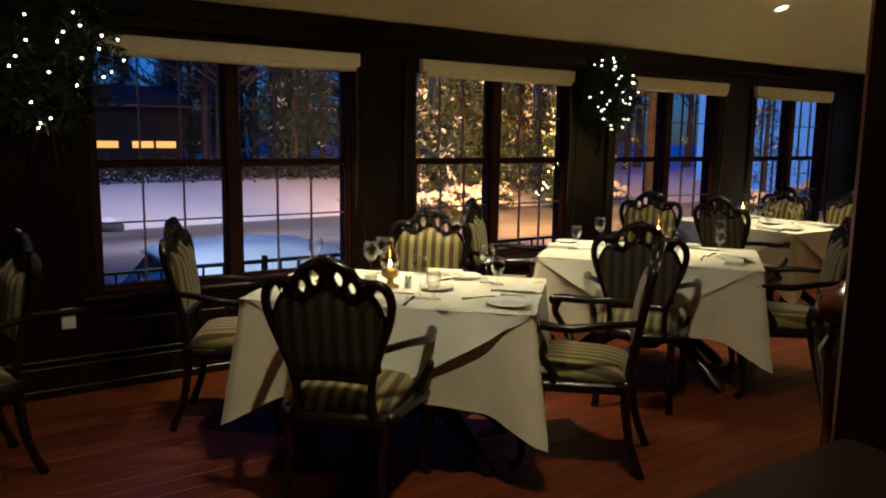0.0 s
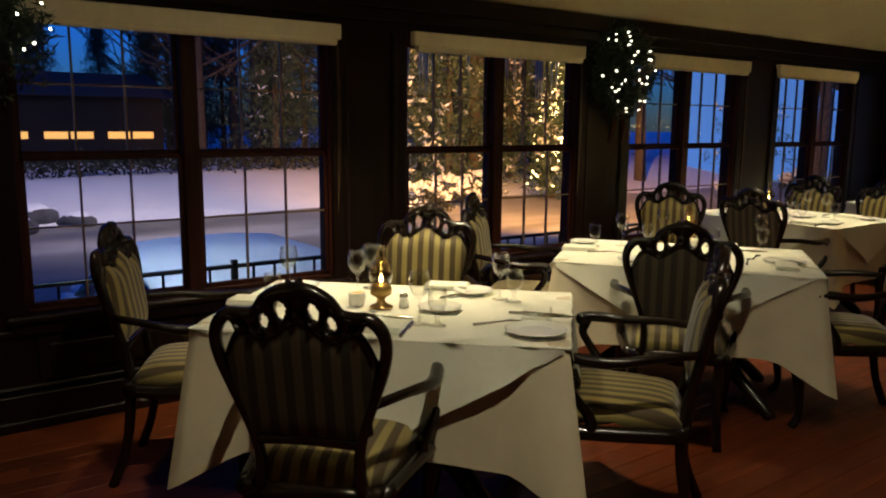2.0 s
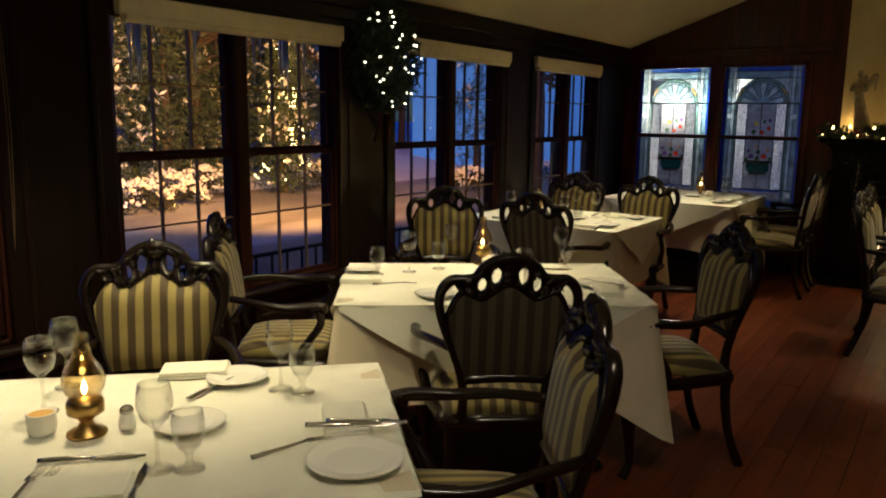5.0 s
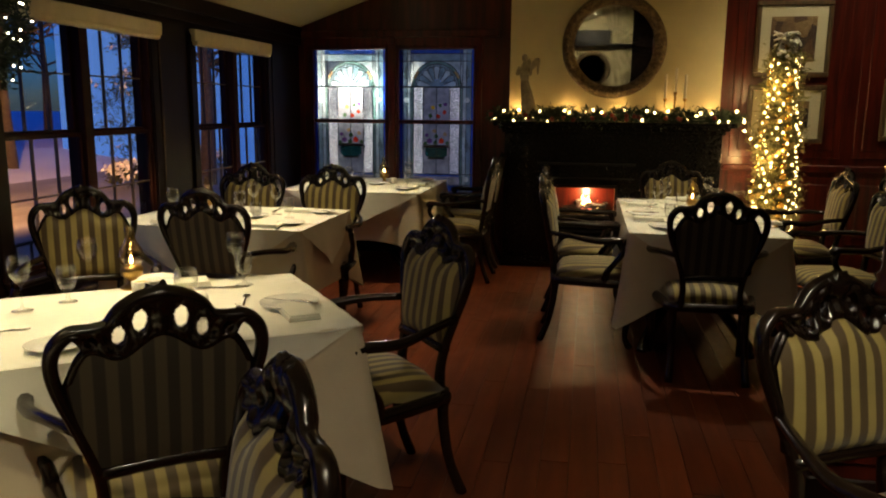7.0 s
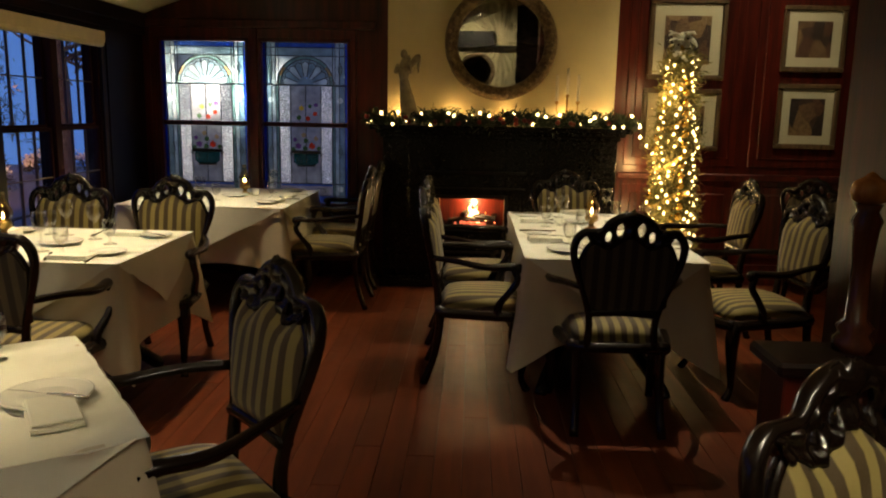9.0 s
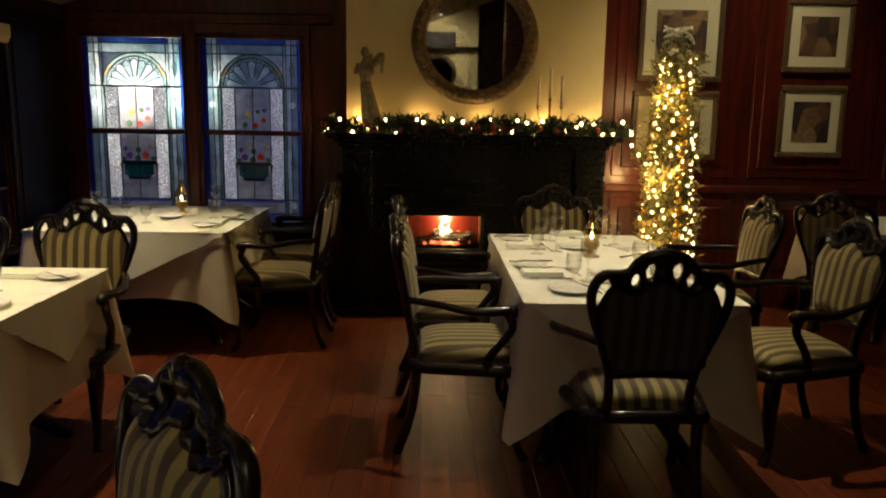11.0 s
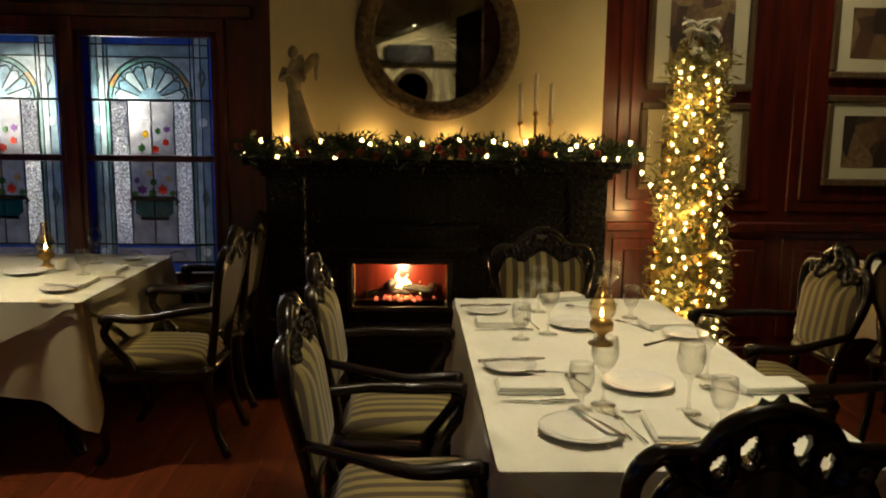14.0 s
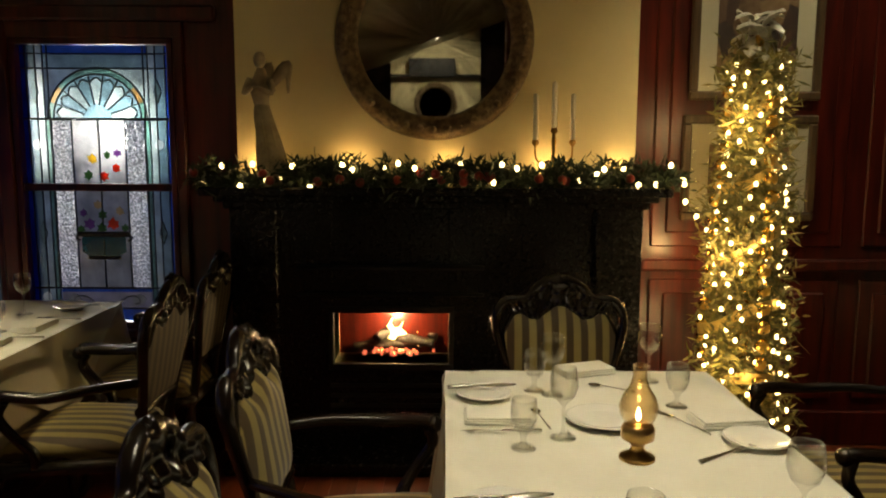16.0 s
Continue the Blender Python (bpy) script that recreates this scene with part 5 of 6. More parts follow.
def fork():
    n = thing("table_fork", (0, 0, 0), 0, "steel table fork lying on white linen", "fork", "cutlery")
    bm = bmesh.new()
    tube(bm, [(0, -0.10, 0.003), (0, -0.03, 0.006), (0, 0.03, 0.010)], [0.007, 0.004, 0.003], 8, 4, 0.4)
    part("handle", bm, STEEL, n, "", True)
    bm = bmesh.new()
    box(bm, -0.010, 0.010, 0.03, 0.048, 0.008, 0.0105, bev=0.001)
    for x in (-0.0085, -0.003, 0.003, 0.0085):
        tube(bm, [(x, 0.047, 0.009), (x, 0.07, 0.006), (x, 0.092, 0.009)], [0.0014, 0.0013, 0.0008], 5, 3)
    part("tines", bm, STEEL, n, "", True)
    return n


def spoon():
    n = thing("spoon", (0, 0, 0), 0, "small steel spoon lying on white linen", "spoon", "cutlery")
    bm = bmesh.new()
    tube(bm, [(0, -0.08, 0.003), (0, -0.02, 0.006), (0, 0.03, 0.007)], [0.006, 0.0035, 0.003], 8, 4, 0.4)
    part("handle", bm, STEEL, n, "", True)
    bm = bmesh.new()
    ball(bm, (0, 0.05, 0.006), 0.022, 12, 7, (0.65, 1, 0.22))
    part("bowl", bm, STEEL, n, "", True)
    return n


def oil_lamp():
    n = thing("oil_lamp", (0, 0, 0), 0, "brass table oil lamp with a bulbous glass chimney, lit", "oil lamp", "table lamps")
    bm = bmesh.new()
    lathe(bm, [(0.044, 0), (0.043, 0.006), (0.020, 0.016), (0.014, 0.030), (0.020, 0.040), (0.040, 0.052), (0.041, 0.075), (0.036, 0.085), (0.026, 0.090)], 22)
    part("base", bm, BRASS, n, "aged brass base", True)
    bm = bmesh.new()
    lathe(bm, [(0.032, 0.086), (0.044, 0.110), (0.048, 0.130), (0.040, 0.155), (0.024, 0.180), (0.017, 0.205), (0.018, 0.235), (0.0165, 0.235), (0.0155, 0.205), (0.0225, 0.180), (0.038, 0.155), (0.0465, 0.130), (0.0425, 0.110), (0.030, 0.088)], 24)
    o = part("chimney", bm, AMBERGLASS, n, "clear amber glass chimney", True)
    o.visible_shadow = False
    bm = bmesh.new()
    lathe(bm, [(0.001, 0.094), (0.006, 0.102), (0.0055, 0.112), (0.001, 0.128)], 10)
    part("flame", bm, glow("lamp_flame", (1.0, 0.66, 0.25), 60), n, "small flame", True)
    return n


def pot():
    n = thing("sugar_pot", (0, 0, 0), 0, "small white china pot filled with amber wax on the tablecloth", "pot", "condiment pots")
    bm = bmesh.new()
    lathe(bm, [(0.027, 0), (0.031, 0.01), (0.032, 0.05), (0.030, 0.052), (0.028, 0.046), (0.001, 0.044)], 18)
    part("bowl", bm, CHINA, n, "", True)
    bm = bmesh.new()
    lathe(bm, [(0.001, 0.040), (0.0275, 0.0400), (0.0275, 0.0475), (0.001, 0.0475)], 18)
    part("wax", bm, plain("amber_wax", (0.62, 0.36, 0.08), 0.5, var=0.1), n, "amber candle wax")
    return n


def shaker():
    n = thing("salt_shaker", (0, 0, 0), 0, "small glass salt shaker with a steel cap", "shaker", "shakers")
    bm = bmesh.new()
    lathe(bm, [(0.018, 0), (0.019, 0.01), (0.016, 0.04)], 14)
    part("jar", bm, CHINA, n, "", True)
    bm = bmesh.new()
    lathe(bm, [(0.0165, 0.04), (0.0165, 0.048), (0.010, 0.055), (0.001, 0.056)], 14)
    part("cap", bm, STEEL, n, "steel cap", True)
    return n


KINDS = {"w": lambda: wine_glass(True), "g": lambda: wine_glass(False), "p": lambda: plate(0.083), "P": lambda: plate(0.105), "n": napkin, "k": knife, "f": fork, "s": spoon, "L": oil_lamp, "c": pot, "t": shaker}
made = {}
TZ = TOP + 0.0065


def put(kind, x, y, rz=0.0, dz=0.0):
    m = pose(x, y, TZ + dz, 0, 0, rz)
    if kind not in made:
        made[kind] = KINDS[kind]()
        made[kind].matrix_world = m
        return made[kind]
    return copy_thing(made[kind], m)


def setting(x, y, face, wine=True):
    """A cover laid before a seat at table edge x, y; face: the way the sitter looks, in degrees."""
    a = radians(face)
    f, r = Vector((math.cos(a), math.sin(a), 0)), Vector((math.sin(a), -math.cos(a), 0))

    def at(fw, rt):
        return (x + f.x * fw + r.x * rt, y + f.y * fw + r.y * rt)

    put("n", *at(0.11, 0.0), face)
    put("f", *at(0.13, -0.14), face - 90)
    put("f", *at(0.13, -0.17), face - 88)
    put("k", *at(0.13, 0.14), face - 91)
    put("p", *at(0.15, -0.26), face)
    put("k", *at(0.15, -0.25), face - 60, 0.0175)
    put("s", *at(0.24, 0.0), face)
    if wine:
        put("w", *at(0.27, 0.15), 0)
        put("g", *at(0.22, 0.22), 0)


# table A
put("L", -3.10, 1.83), put("c", -3.18, 1.77), put("t", -3.05, 1.90)
for x, y in ((-3.55, 1.66), (-3.30, 1.84), (-2.81, 1.81), (-2.95, 2.29), (-3.42, 1.97)):
    put("w", x, y)
for x, y in ((-2.89, 2.31), (-2.76, 1.85), (-3.34, 1.50)):
    put("g", x, y)
put("p", -3.10, 2.27), put("P", -2.50, 2.07), put("p", -2.94, 1.99), put("p", -3.58, 1.72)
put("n", -2.84, 1.66, 45), put("n", -3.43, 1.46, 45), put("n", -2.66, 2.22, -45), put("n", -3.24, 2.24, 45)
put("f", -2.94, 1.60, 40), put("f", -2.92, 1.62, 38), put("k", -2.78, 1.74, 45), put("k", -2.60, 2.18, -50, 0.022), put("f", -2.58, 2.21, -60, 0.022)
put("s", -3.42, 1.63, 40), put("s", -3.23, 1.55, 60), put("k", -2.96, 1.76, -45), put("k", -3.10, 2.20, 10), put("f", -2.66, 2.05, -20)
# table B
put("L", -3.45, 4.14), put("c", -3.36, 4.05)
for x, y in ((-3.62, 3.76), (-3.62, 4.12), (-3.14, 4.38), (-2.98, 3.70)):
    put("w", x, y)
for x, y in ((-3.55, 3.90), (-3.06, 4.28), (-3.70, 3.62), (-2.90, 3.62)):
    put("g", x, y)
put("p", -3.80, 3.64), put("p", -3.24, 3.42), put("P", -2.77, 4.02), put("p", -3.42, 4.26)
put("n", -2.70, 3.92, 125), put("n", -3.05, 3.52, 37), put("n", -3.66, 3.46, 37), put("n", -3.28, 4.22, 37)
put("k", -2.76, 4.00, 80, 0.018), put("f", -2.90, 3.90, 30), put("k", -3.20, 3.55, 37), put("f", -3.50, 3.50, -50), put("s", -2.95, 4.05, 20), put("k", -3.12, 4.20, -60)
# table C
put("L", -4.20, 6.18), put("c", -4.10, 6.12)
for x, y in ((-3.92, 6.28), (-3.72, 6.18), (-3.80, 5.82), (-4.25, 5.85)):
    put("w", x, y)
for x, y in ((-3.58, 6.05), (-4.02, 6.30), (-3.68, 5.78), (-4.3, 6.3)):
    put("g", x, y)
put("P", -3.82, 6.03), put("p", -3.45, 6.30), put("p", -3.47, 5.80), put("p", -4.2, 6.35)
put("n", -3.62, 6.34, 0), put("n", -3.58, 5.68, 0), put("n", -4.2, 5.7, 0)
put("k", -3.70, 5.70, 20), put("f", -3.48, 5.68, 5), put("k", -3.44, 6.26, 50, 0.018), put("f", -3.78, 6.36, 0)
# table D
put("L", -3.60, 8.42), put("c", -3.50, 8.36), put("P", -3.62, 8.24), put("p", -3.27, 7.83), put("g", -3.33, 8.22), put("w", -3.74, 7.80), put("p", -3.92, 8.20), put("g", -3.68, 7.96)
put("w", -3.40, 8.55), put("n", -3.22, 8.30, 90), put("k", -3.20, 8.12, 90), put("k", -3.27, 7.83, 60, 0.018), put("n", -3.24, 7.98, 90), put("f", -3.2, 8.45, 90), put("w", -4.0, 8.0), put("p", -3.25, 8.68)
# table E
put("L", -1.05, 6.97)
for x, y in ((-1.21, 7.10), (-1.19, 7.45), (-0.86, 7.59), (-1.19, 6.37), (-0.98, 6.31), (-0.82, 6.60)):
    put("w", x, y)
for x, y in ((-1.32, 7.03), (-1.24, 7.49), (-0.84, 7.35), (-1.26, 6.33), (-0.93, 6.21)):
    put("g", x, y)
for x, y in ((-1.05, 6.53), (-1.29, 6.18), (-1.08, 7.22)):
    put("P", x, y)
for x, y in ((-1.40, 7.43), (-1.40, 6.69), (-0.72, 7.07)):
    put("p", x, y)
for x, y, a in ((-1.37, 6.50, 0), (-1.37, 7.24, 0), (-0.74, 7.22, 8), (-0.68, 6.50, 4), (-1.07, 6.19, 85), (-1.05, 7.69, 20)):
    put("n", x, y, a)
for x, y, a, up in ((-1.36, 6.39, 90, 0.0), (-0.97, 6.20, 25, 0.0), (-1.39, 6.71, -80, 0.018), (-1.40, 7.47, -80, 0.018), (-0.70, 6.58, 88, 0.0), (-1.25, 6.20, 22, 0.018), (-1.37, 7.14, 90, 0.0), (-0.72, 6.31, 92, 0.0)):
    put("k", x, y, a, up)
for x, y, a in ((-1.20, 6.23, 10), (-1.17, 6.21, 12), (-1.07, 6.29, 85), (-1.27, 6.63, 88), (-0.82, 6.99, -60), (-0.87, 7.21, 30)):
    put("f", x, y, a)
for x, y, a in ((-1.25, 7.24, 10), (-1.22, 6.55, 15), (-1.00, 7.51, 60), (-0.82, 6.47, 50)):
    put("s", x, y, a)

# ---- outside: snow, drive, trees, car ----
GZ = -1.15
k = Mat("snow", (0.80, 0.82, 0.86), 0.7)
f = k.noise(0.6, 5)
k.colour(k.ramp(f, [(0.3, (0.70, 0.72, 0.78)), (0.7, (0.84, 0.85, 0.88))])).bump(k.noise(2.5, 5), 0.4, 0.08)
SNOW = k.m
k = Mat("wet_drive", (0.16, 0.15, 0.14), 0.5)
f = k.noise(0.35, 5, (1, 0.35, 1))
k.colour(k.ramp(f, [(0.35, (0.09, 0.085, 0.08)), (0.55, (0.20, 0.19, 0.18)), (0.75, (0.42, 0.42, 0.43))])).roughness(f, 0.35, 0.8).bump(k.noise(9, 4), 0.3, 0.02)
DRIVE = k.m
BARK = plain("bark", (0.06, 0.045, 0.035), 0.9, scale=9, var=0.4, bump=0.5)
PINE = plain("pine_needles", (0.035, 0.06, 0.035), 0.7, scale=2, var=0.5)
HEDGE = plain("hedge_leaves", (0.03, 0.035, 0.02), 0.8, scale=3, var=0.4)


def bank(x, y):
    t = min(1.0, max(0.0, (-x - 21.0 - 1.5 * math.sin(y * 0.16)) / 10.0))
    return GZ + 0.72 * t * t * (3 - 2 * t) + (0.12 * math.sin(x * 0.7 + y * 0.4) * t)


bm = bmesh.new()
grid(bm, 60, 70, lambda u, v: Vector((-4.9 - 300 * u ** 2.2, -120 + 300 * v, bank(-4.9 - 300 * u ** 2.2, -120 + 300 * v))))
grid(bm, 2, 2, lambda u, v: Vector((-4.9 + 300 * u, 9.3 + 170 * v, GZ)))
ground = structure(part("ground", bm, SNOW, smooth=True), "snow-covered ground rising to a low bank", "ground")
bm = bmesh.new()
grid(bm, 12, 60, lambda u, v: Vector((-4.95 - (16.5 + 1.2 * math.sin(v * 14)) * u, -60 + 150 * v, GZ + 0.03)))
structure(part("road", bm, DRIVE), "grey wet asphalt drive with packed snow", "road")


def bare_tree(seed, tall):
    t = thing("bare_tree", (0, 0, 0), 0, "bare winter tree with thin branches", "tree", "bare trees")
    rnd = random.Random(seed)
    bm = bmesh.new()
    tube(bm, [(0, 0, -0.3), (0.1, 0, tall * 0.3), (-0.1, 0.1, tall * 0.6), (0.05, 0, tall)], [0.28, 0.2, 0.12, 0.03], 8, 4)
    part("trunk", bm, BARK, t, "", True)
    bm = bmesh.new()
    for i in range(34):
        z = tall * rnd.uniform(0.25, 0.95)
        a = rnd.uniform(0, 6.283)
        L = (tall - z) * 0.5 + 1.2
        p = [Vector((0, 0, z)), Vector((math.cos(a), math.sin(a), 0.5)) * L * 0.5 + Vector((0, 0, z)), Vector((math.cos(a + 0.2), math.sin(a + 0.2), 0.75)) * L + Vector((0, 0, z))]
        tube(bm, p, [0.07, 0.04, 0.012], 5, 3)
        for j in range(7):
            b = p[1].lerp(p[2], rnd.uniform(-0.6, 1))
            d = Vector((rnd.gauss(0, 1), rnd.gauss(0, 1), rnd.uniform(0, 1.2))).normalized() * rnd.uniform(0.6, 1.5)
            tube(bm, [b, b + d * 0.5 + Vector((0, 0, 0.1)), b + d], [0.035, 0.025, 0.012], 4, 2)
    part("crown", bm, BARK, t)
    return t


def fir_tree(seed, tall, wide, needle, snow, lights=0):
    t = thing("fir_tree", (0, 0, 0), 0, "dark fir tree dusted with snow" if not lights else "fir tree wound with warm string lights", "tree", "fir trees")
    rnd = random.Random(seed)
    bm = bmesh.new()
    tube(bm, [(0, 0, -0.3), (0, 0.03, tall * 0.5), (0, 0, tall)], [0.18, 0.1, 0.02], 8, 3)
    part("trunk", bm, BARK, t)
    bm, bs = bmesh.new(), bmesh.new()
    for i in range(240):
        q = rnd.random() ** 0.8
        z = 0.4 + (tall - 0.4) * q
        a = rnd.uniform(0, 6.283)
        R = wide * (1 - q) * rnd.uniform(0.55, 1.05) + 0.15
        for j in range(4):
            s = (j + 1) / 4
            p = (R * s * math.cos(a), R * s * math.sin(a), z - 0.35 * R * s * s)
            needles(bm, rnd, p, (0.12, 0.12, 0.05), 10, 0.28, 0.022)
            if rnd.random() < snow:
                needles(bs, rnd, (p[0], p[1], p[2] + 0.07), (0.10, 0.10, 0.02), 4, 0.26, 0.06)
    part("crown", bm, needle, t)
    part("snow_dusting", bs, SNOW, t)
    for i in range(lights):
        q = rnd.random()
        a = rnd.uniform(0, 6.283)
        R = wide * (1 - q) * 0.95
        piece("bulb", bulb_mesh, t, (R * math.cos(a), R * math.sin(a), 0.5 + (tall - 0.6) * q), (2.4, 2.4, 2.4))
    return t


rnd = random.Random(77)
b1 = bare_tree(1, 11)
f1 = fir_tree(2, 8.5, 2.6, PINE, 0.05)
b1.matrix_world = pose(-33, 11, bank(-33, 11))
f1.matrix_world = pose(-31, 13.5, bank(-31, 13.5))
for i in range(34):
    y = -6 + 1.5 * i + rnd.uniform(-1, 1)
    x = -rnd.uniform(33, 52)
    if not 2.4 < y < 10.6 or x < -46:
        copy_thing(b1, pose(x, y, bank(x, y), 0, 0, rnd.uniform(0, 360)))
for i in range(40):
    y = -6 + 1.25 * i + rnd.uniform(-1.5, 1.5)
    x = -rnd.uniform(34, 58)
    if not (2.4 < y < 10.6 and x > -46):
        copy_thing(f1, pose(x, y, bank(x, y), 0, 0, rnd.uniform(0, 360)))
for x, y in ((-24, 18.5), (-26, 23.5), (-23, 27), (-14, 25), (-16, 31), (-12, 29), (-18, 38), (-13.5, 37), (-10.5, 33), (-15, 44), (-20, 46)):
    copy_thing(b1, pose(x, y, bank(x, y), 0, 0, rnd.uniform(0, 360)))
lit = fir_tree(5, 6.0, 1.0, PINE, 0.1, 130)
lit.matrix_world = pose(-20.5, 19.3, GZ)
for x, y, a in ((-23, 16.6, 0), (-25, 19.5, 70), (-24, 22.5, 140), (-22, 34, 20), (-19, 41, 60), (-15, 40, 110), (-13, 48, 170), (-24, 42, 230), (-17, 50, 280)):
    copy_thing(f1, pose(x, y, bank(x, y), 0, 0, a))

# snow-dusted firs in the amber light
f2 = fir_tree(9, 8.0, 2.6, PINE, 0.3)
f2.matrix_world = pose(-24.5, 15.6, bank(-24.5, 15.6))
for x, y, a in ((-26, 17.4, 40), (-25, 18.6, 90), (-27, 20.4, 150), (-25.5, 21.6, 200), (-28, 23.5, 250), (-26, 25.0, 300)):
    copy_thing(f2, pose(x, y, bank(x, y), 0, 0, a))

# low clipped hedge behind the snow
hd = part("hedge", bmesh.new(), HEDGE)
bm = bmesh.new()
rnd = random.Random(3)
for i in range(240):
    y = -12 + 0.115 * i * 1.9
    x = -31.0 + 0.8 * math.sin(y * 0.2)
    if y < 19:
        needles(bm, rnd, (x, y, bank(x, y) + 0.36), (0.3, 0.2, 0.20), 44, 0.22, 0.05)
bm.to_mesh(hd.data)
bm.free()
tagged(hd, "low dark clipped hedge behind the snow bank", "hedge", kind="stuff")
# snow-laden shrubs
for i, (x, y, r) in enumerate(((-19.5, 13.0, 0.9), (-20.3, 14.6, 1.0), (-21.5, 16.5, 1.1), (-21, 22, 1.0), (-17, 30, 1.1), (-16, 24, 0.9))):
    sb = thing("shrub", (x, y, GZ), 0, "low garden shrub capped with snow", "shrub", "snowy shrubs")
    rnd = random.Random(90 + i)
    bm, bs = bmesh.new(), bmesh.new()
    for j in range(70):
        a, q = rnd.uniform(0, 6.283), r * math.sqrt(rnd.random())
        z = (r ** 2 - q ** 2) ** 0.5 * 0.75 + 0.1
        needles(bm, rnd, (q * math.cos(a), q * math.sin(a), z * rnd.uniform(0.4, 1)), (0.1, 0.1, 0.08), 26, 0.12, 0.02)
        if rnd.random() < 0.55:
            needles(bs, rnd, (q * math.cos(a), q * math.sin(a), z + 0.06), (0.1, 0.1, 0.02), 16, 0.11, 0.05)
    part("foliage", bm, HEDGE, sb)
    part("snow_cap", bs, SNOW, sb)
STONE = plain("garden_stone", (0.06, 0.06, 0.065), 0.9, scale=3, var=0.4, bump=0.5)
for i, (x, y, r) in enumerate(((-20.5, 2.6, 0.5), (-21.2, 4.0, 0.42), (-21.8, 1.4, 0.6), (-22.4, 3.2, 0.55), (-20.2, 0.6, 0.5))):
    rk = thing("boulder", (x, y, GZ), 40 * i, "dark garden boulder with a cap of snow", "boulder", "garden boulders")
    for nm, m, s, z in (("rock", STONE, 1.0, 0.25), ("snow_cap", SNOW, 0.72, 0.50)):
        bm = bmesh.new()
        ball(bm, (0, 0, z * r), r, 14, 10, (1.2 * s, 0.9 * s, 0.55 * s))
        for v in bm.verts:
            v.co += v.co.normalized() * 0.14 * r * noise.noise(v.co * 2.2 / r + Vector((i, 0, 0)))
        part(nm, bm, m, rk, "", True)

# house across the garden with lit windows
HOUSE = plain("far_house_wall", (0.020, 0.015, 0.011), 0.9)
LITWIN = glow("lit_window", (1.0, 0.50, 0.13), 0.9)
hs = thing("house", (-40.5, 6.6, -0.55), 0, "distant low house with a warmly lit porch", "house")
part("wall", boxes((-4, 4, -3.9, 3.9, 0, 3.1)), HOUSE, hs)
bm = bmesh.new()
vs = [bm.verts.new(p) for p in ((-4.5, -4.4, 3.0), (4.6, -4.4, 3.0), (0, -4.4, 4.2), (-4.5, 4.4, 3.0), (4.6, 4.4, 3.0), (0, 4.4, 4.2))]
for q in ((0, 1, 2), (5, 4, 3), (1, 4, 5, 2), (0, 2, 5, 3), (0, 3, 4, 1)):
    bm.faces.new([vs[i] for i in q])
part("roof", bm, BARK, hs, "dark roof")
for y in (-2.5, 0.0, 2.5):
    w = part("window", boxes((4.0, 4.06, y - 0.95, y + 0.95, 1.22, 1.52)), LITWIN, hs, "warmly lit window")
    part("window_frame", boxes((4.06, 4.12, y - 0.05, y + 0.05, 1.22, 1.52), (4.06, 4.12, y - 1.05, y + 1.05, 1.52, 1.6)), HOUSE, w)

# parked car under a skin of snow
CARP = plain("pale_blue_car_paint", (0.45, 0.62, 0.74), 0.4, 0.1, var=0.1)
CARG = plain("car_glass", (0.02, 0.025, 0.03), 0.08)
car = thing("parked_car", (-7.3, 2.35, GZ), 0, "small blue car with frosted snowy roof parked on the drive", "car")
car.matrix_world = pose(-7.2, 2.5, GZ) @ Matrix.Diagonal((1, 1.06, 1.08, 1))


def car_body(profile, half, top_in):
    bm = bmesh.new()
    prev = None
    for x, zlo, zhi, w in profile:
        ring = [bm.verts.new(p) for p in ((x, -w, zlo), (x, -w, (zlo + zhi) / 2), (x, -w * top_in, zhi), (x, -w * top_in * 0.4, zhi + 0.03), (x, w * top_in * 0.4, zhi + 0.03), (x, w * top_in, zhi), (x, w, (zlo + zhi) / 2), (x, w, zlo))]
        if prev:
            for q in range(8):
                bm.faces.new((prev[q], prev[(q + 1) % 8], ring[(q + 1) % 8], ring[q]))
        else:
            bm.faces.new(ring)
        prev = ring
    bm.faces.new(prev[::-1])
    return bm


part("body", car_body([(-2.1, 0.35, 0.62, 0.70), (-1.9, 0.25, 0.80, 0.84), (-1.0, 0.25, 0.92, 0.87), (1.0, 0.25, 0.95, 0.87), (1.7, 0.25, 0.92, 0.85), (1.95, 0.35, 0.70, 0.76)], 0.85, 0.95), CARP, car, "", True)
part("windows", car_body([(-1.15, 0.90, 0.93, 0.80), (-0.45, 0.90, 1.36, 0.74), (0.9, 0.90, 1.38, 0.74), (1.6, 0.90, 0.95, 0.78)], 0.8, 0.86), CARG, car, "dark car windows", True)
part("snow_skin", car_body([(-0.6, 1.34, 1.37, 0.70), (-0.2, 1.36, 1.45, 0.70), (0.8, 1.36, 1.45, 0.70), (1.1, 1.30, 1.36, 0.68), (1.4, 1.08, 1.14, 0.68)], 0.7, 0.95), SNOW, car, "snow lying on the roof", True)
part("snow_skin", car_body([(-1.95, 0.80, 0.83, 0.70), (-1.7, 0.85, 0.91, 0.74), (-1.15, 0.90, 0.98, 0.74)], 0.7, 0.95), SNOW, car, "snow lying on the bonnet", True)
TYRE = plain("tyre_rubber", (0.015, 0.015, 0.015), 0.9)
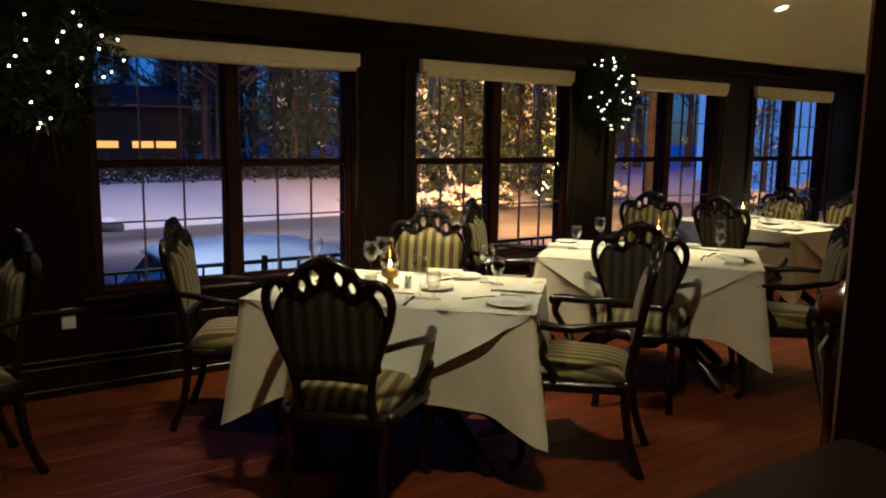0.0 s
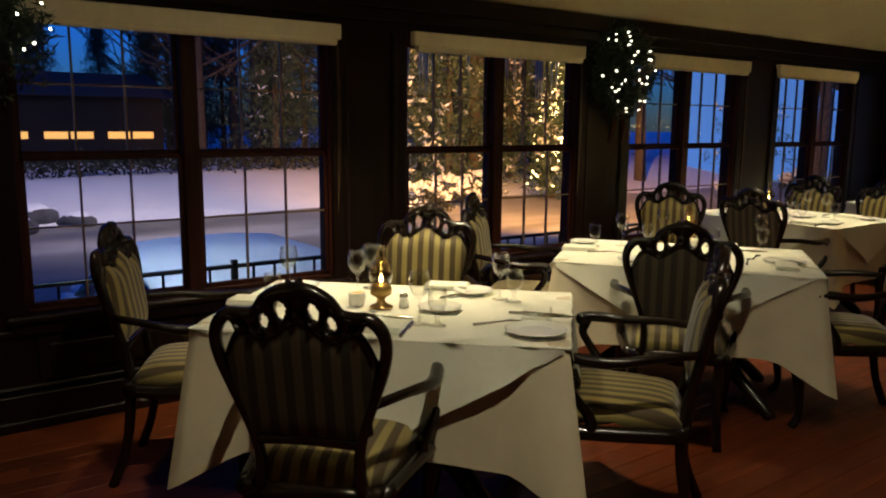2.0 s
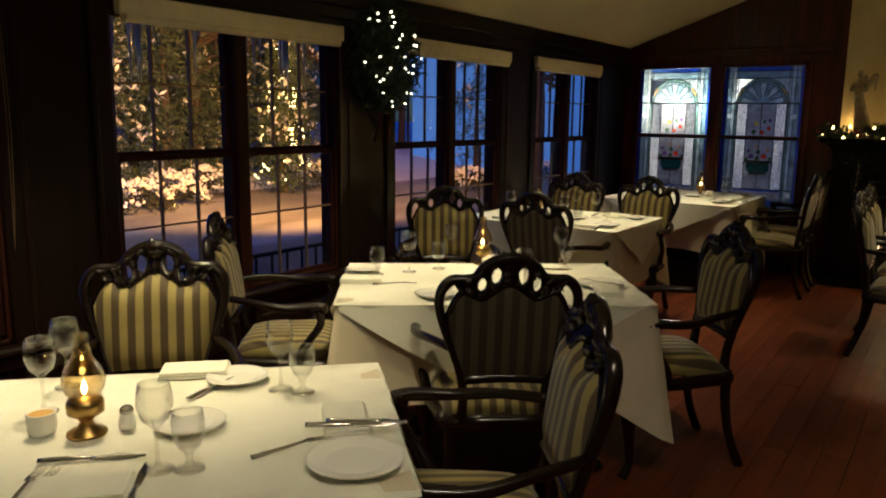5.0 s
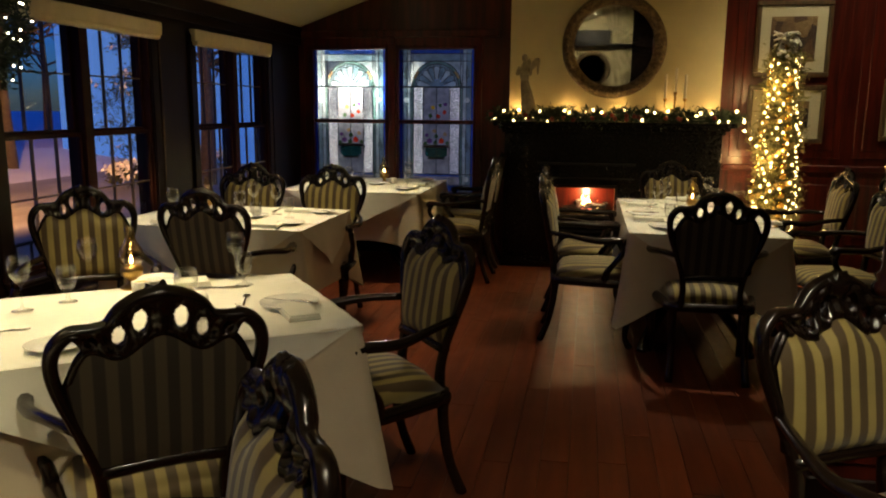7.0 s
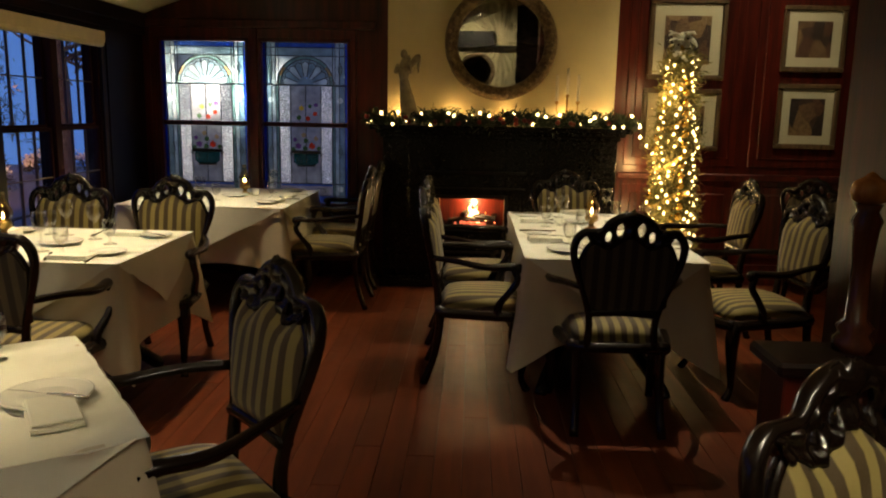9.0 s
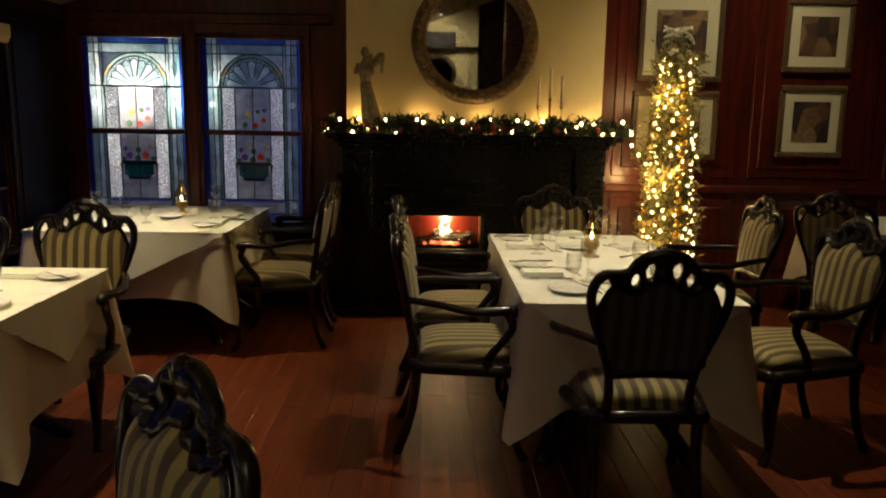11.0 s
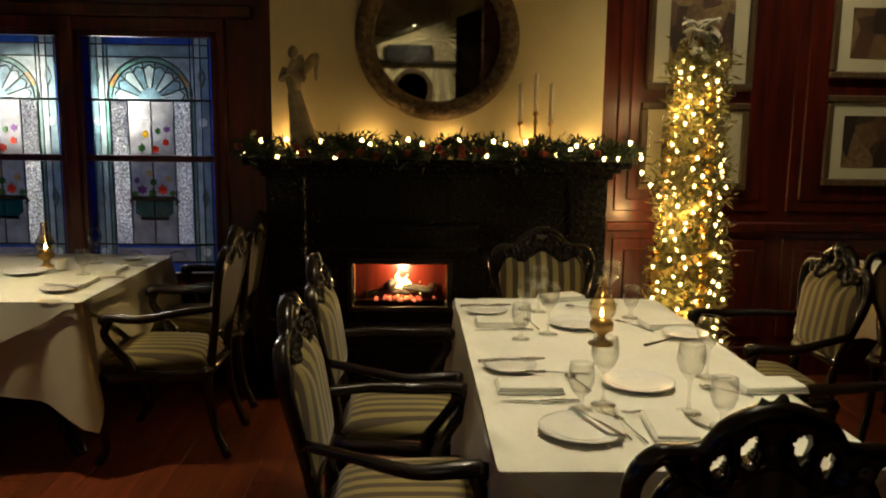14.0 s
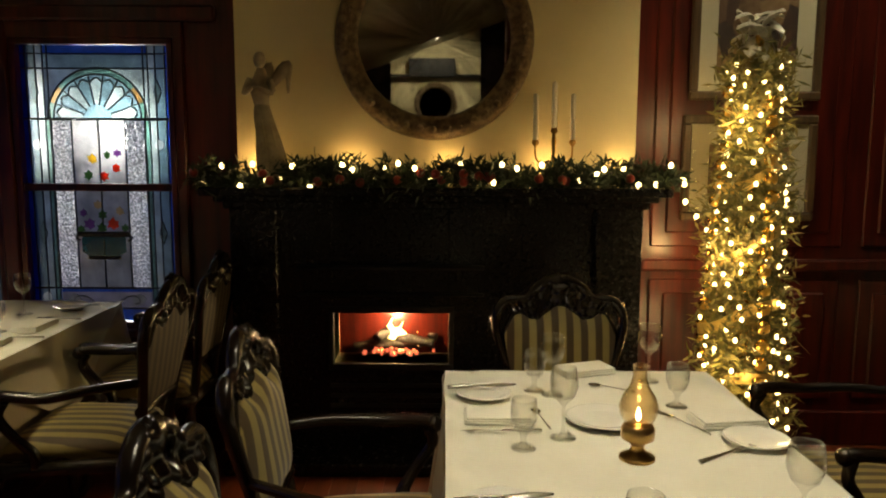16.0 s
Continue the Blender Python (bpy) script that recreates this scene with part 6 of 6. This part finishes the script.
for x in (-1.35, 1.25):
    for s in (-1, 1):
        bm = bmesh.new()
        lathe(bm, [(0.18, -0.09), (0.30, -0.10), (0.32, -0.05), (0.32, 0.05), (0.30, 0.10), (0.18, 0.09)], 20, (x, s * 0.78, 0.32), Matrix.Rotation(radians(90), 4, "X"))
        wh = part("wheel", bm, TYRE, car, "", True)
        bm = bmesh.new()
        lathe(bm, [(0.02, 0.10), (0.19, 0.085)], 16, (x, s * 0.78, 0.32), Matrix.Rotation(radians(-90 * s), 4, "X"))
        part("rim", bm, STEEL, wh)

# iron railing outside the windows
rl = thing("iron_railing", (-5.55, 4.0, GZ), 0, "black iron railing with square pickets along the terrace edge", "railing")
part("top_rail", boxes((-0.02, 0.02, -5.5, 5.5, 1.635, 1.66), bev=0.004), IRON, rl)
part("lower_rail", boxes((-0.012, 0.012, -5.5, 5.5, 1.20, 1.22), bev=0.003), IRON, rl)
bm = boxes((-0.007, 0.007, -0.007, 0.007, 1.05, 1.635))
pk = bpy.data.meshes.new("picket")
bm.to_mesh(pk)
bm.free()
pk.materials.append(IRON)
for i in range(74):
    piece("picket", pk, rl, (0, -5.45 + 0.15 * i, 0))
bm = boxes((-0.02, 0.02, -0.02, 0.02, 0.0, 1.69), bev=0.004)
ps = bpy.data.meshes.new("post")
bm.to_mesh(ps)
bm.free()
ps.materials.append(IRON)
for i in range(7):
    piece("post", ps, rl, (0, -5.5 + 11 / 6 * i, 0))

# eaves with icicles
structure(part("eaves", boxes((-5.45, -4.84, -5, 9.6, 2.12, 2.22), bev=0.01), DARKWOOD), "timber eaves board outside the windows", "eaves")
ICE = pane_glass("ice", (0.9, 0.95, 1.0), 0.15)
ic = thing("icicles", (-5.42, 0, 2.12), 0, "row of clear icicles hanging from the eaves", "icicle", kind="stuff")
bm = bmesh.new()
rnd = random.Random(6)
for i in range(46):
    y = rnd.choice((rnd.uniform(3.2, 3.7), rnd.uniform(4.3, 5.5), rnd.uniform(2.9, 5.6)))
    L = rnd.uniform(0.18, 0.60)
    lathe(bm, [(0.012, 0), (0.008, -L * 0.5), (0.001, -L)], 6, (rnd.uniform(-0.02, 0.02), y, 0))
part("icicle_row", bm, WHITE, ic, "", True)

# street lantern beyond the stained glass, and the plain dusk behind it
ln = thing("garden_lantern", (-5.68, 15.0, GZ), 0, "white globe garden lantern on a post, lit", "lantern")
bm = bmesh.new()
lathe(bm, [(0.09, 0), (0.05, 0.2), (0.04, 2.50), (0.10, 2.60)], 12)
part("post", bm, IRON, ln)
bm = bmesh.new()
ball(bm, (0, 0, 2.88), 0.30, 20, 14)
part("globe", bm, glow("lantern_globe", (1.0, 0.95, 0.86), 95), ln, "glowing white globe", True)
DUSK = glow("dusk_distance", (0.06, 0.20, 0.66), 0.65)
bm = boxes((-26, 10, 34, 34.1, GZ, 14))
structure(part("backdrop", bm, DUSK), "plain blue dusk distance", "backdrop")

# lamps of the grounds: amber flood on the trees, unseen fills over lawn and drive, lantern by the stained glass
lamp("amber_flood", "SPOT", (-10.5, 10.5, 4.2), 22000, (1.0, 0.43, 0.09), 0.3, (-19.5, 17.3, 1.6), 88, 0.9)
# pale fill added high over the lawn to brighten the snow, no fixture
lamp("lawn_lamp", "SPOT", (-17, 6.5, 9.0), 4000, (1.0, 0.80, 0.84), 0.6, (-22.0, 7.5, -1.1), 110, 1.0)
# bluish fill added under the eaves to brighten the car and near drive
lamp("porch_lamp", "SPOT", (-5.3, 1.2, 2.05), 150, (0.60, 0.80, 1.0), 0.1, (-8.5, 3.2, -1.1), 120, 0.8)

# ---- floor boards ----
pw, pl = 0.118, 2.4
bm = bmesh.new()
box(bm, 0, pw - 0.002, 0, pl - 0.003, -0.012, 0, bev=0.0012)
plank_mesh = bpy.data.meshes.new("plank")
bm.to_mesh(plank_mesh)
bm.free()
plank_mesh.materials.append(FLOOR)
near, rest = 0, []
rnd = random.Random(5)
for i in range(int((XE - XW) / pw) + 1):
    x = XW + i * pw
    y = YS - rnd.uniform(0, pl)
    while y < YN:
        if x + pw < XE + 0.1:
            if near < 300 and -4.4 < x < 0.8 and 1.0 < y + pl and y < 8.5:
                piece("plank", plank_mesh, floor, (x, y, 0))
                near += 1
            else:
                rest.append((x, y))
        y += pl
bm = bmesh.new()
for x, y in rest:
    box(bm, x, x + pw - 0.002, y, y + pl - 0.003, -0.012, 0)
tagged(part("plank", bm, FLOOR, floor), kind="stuff")
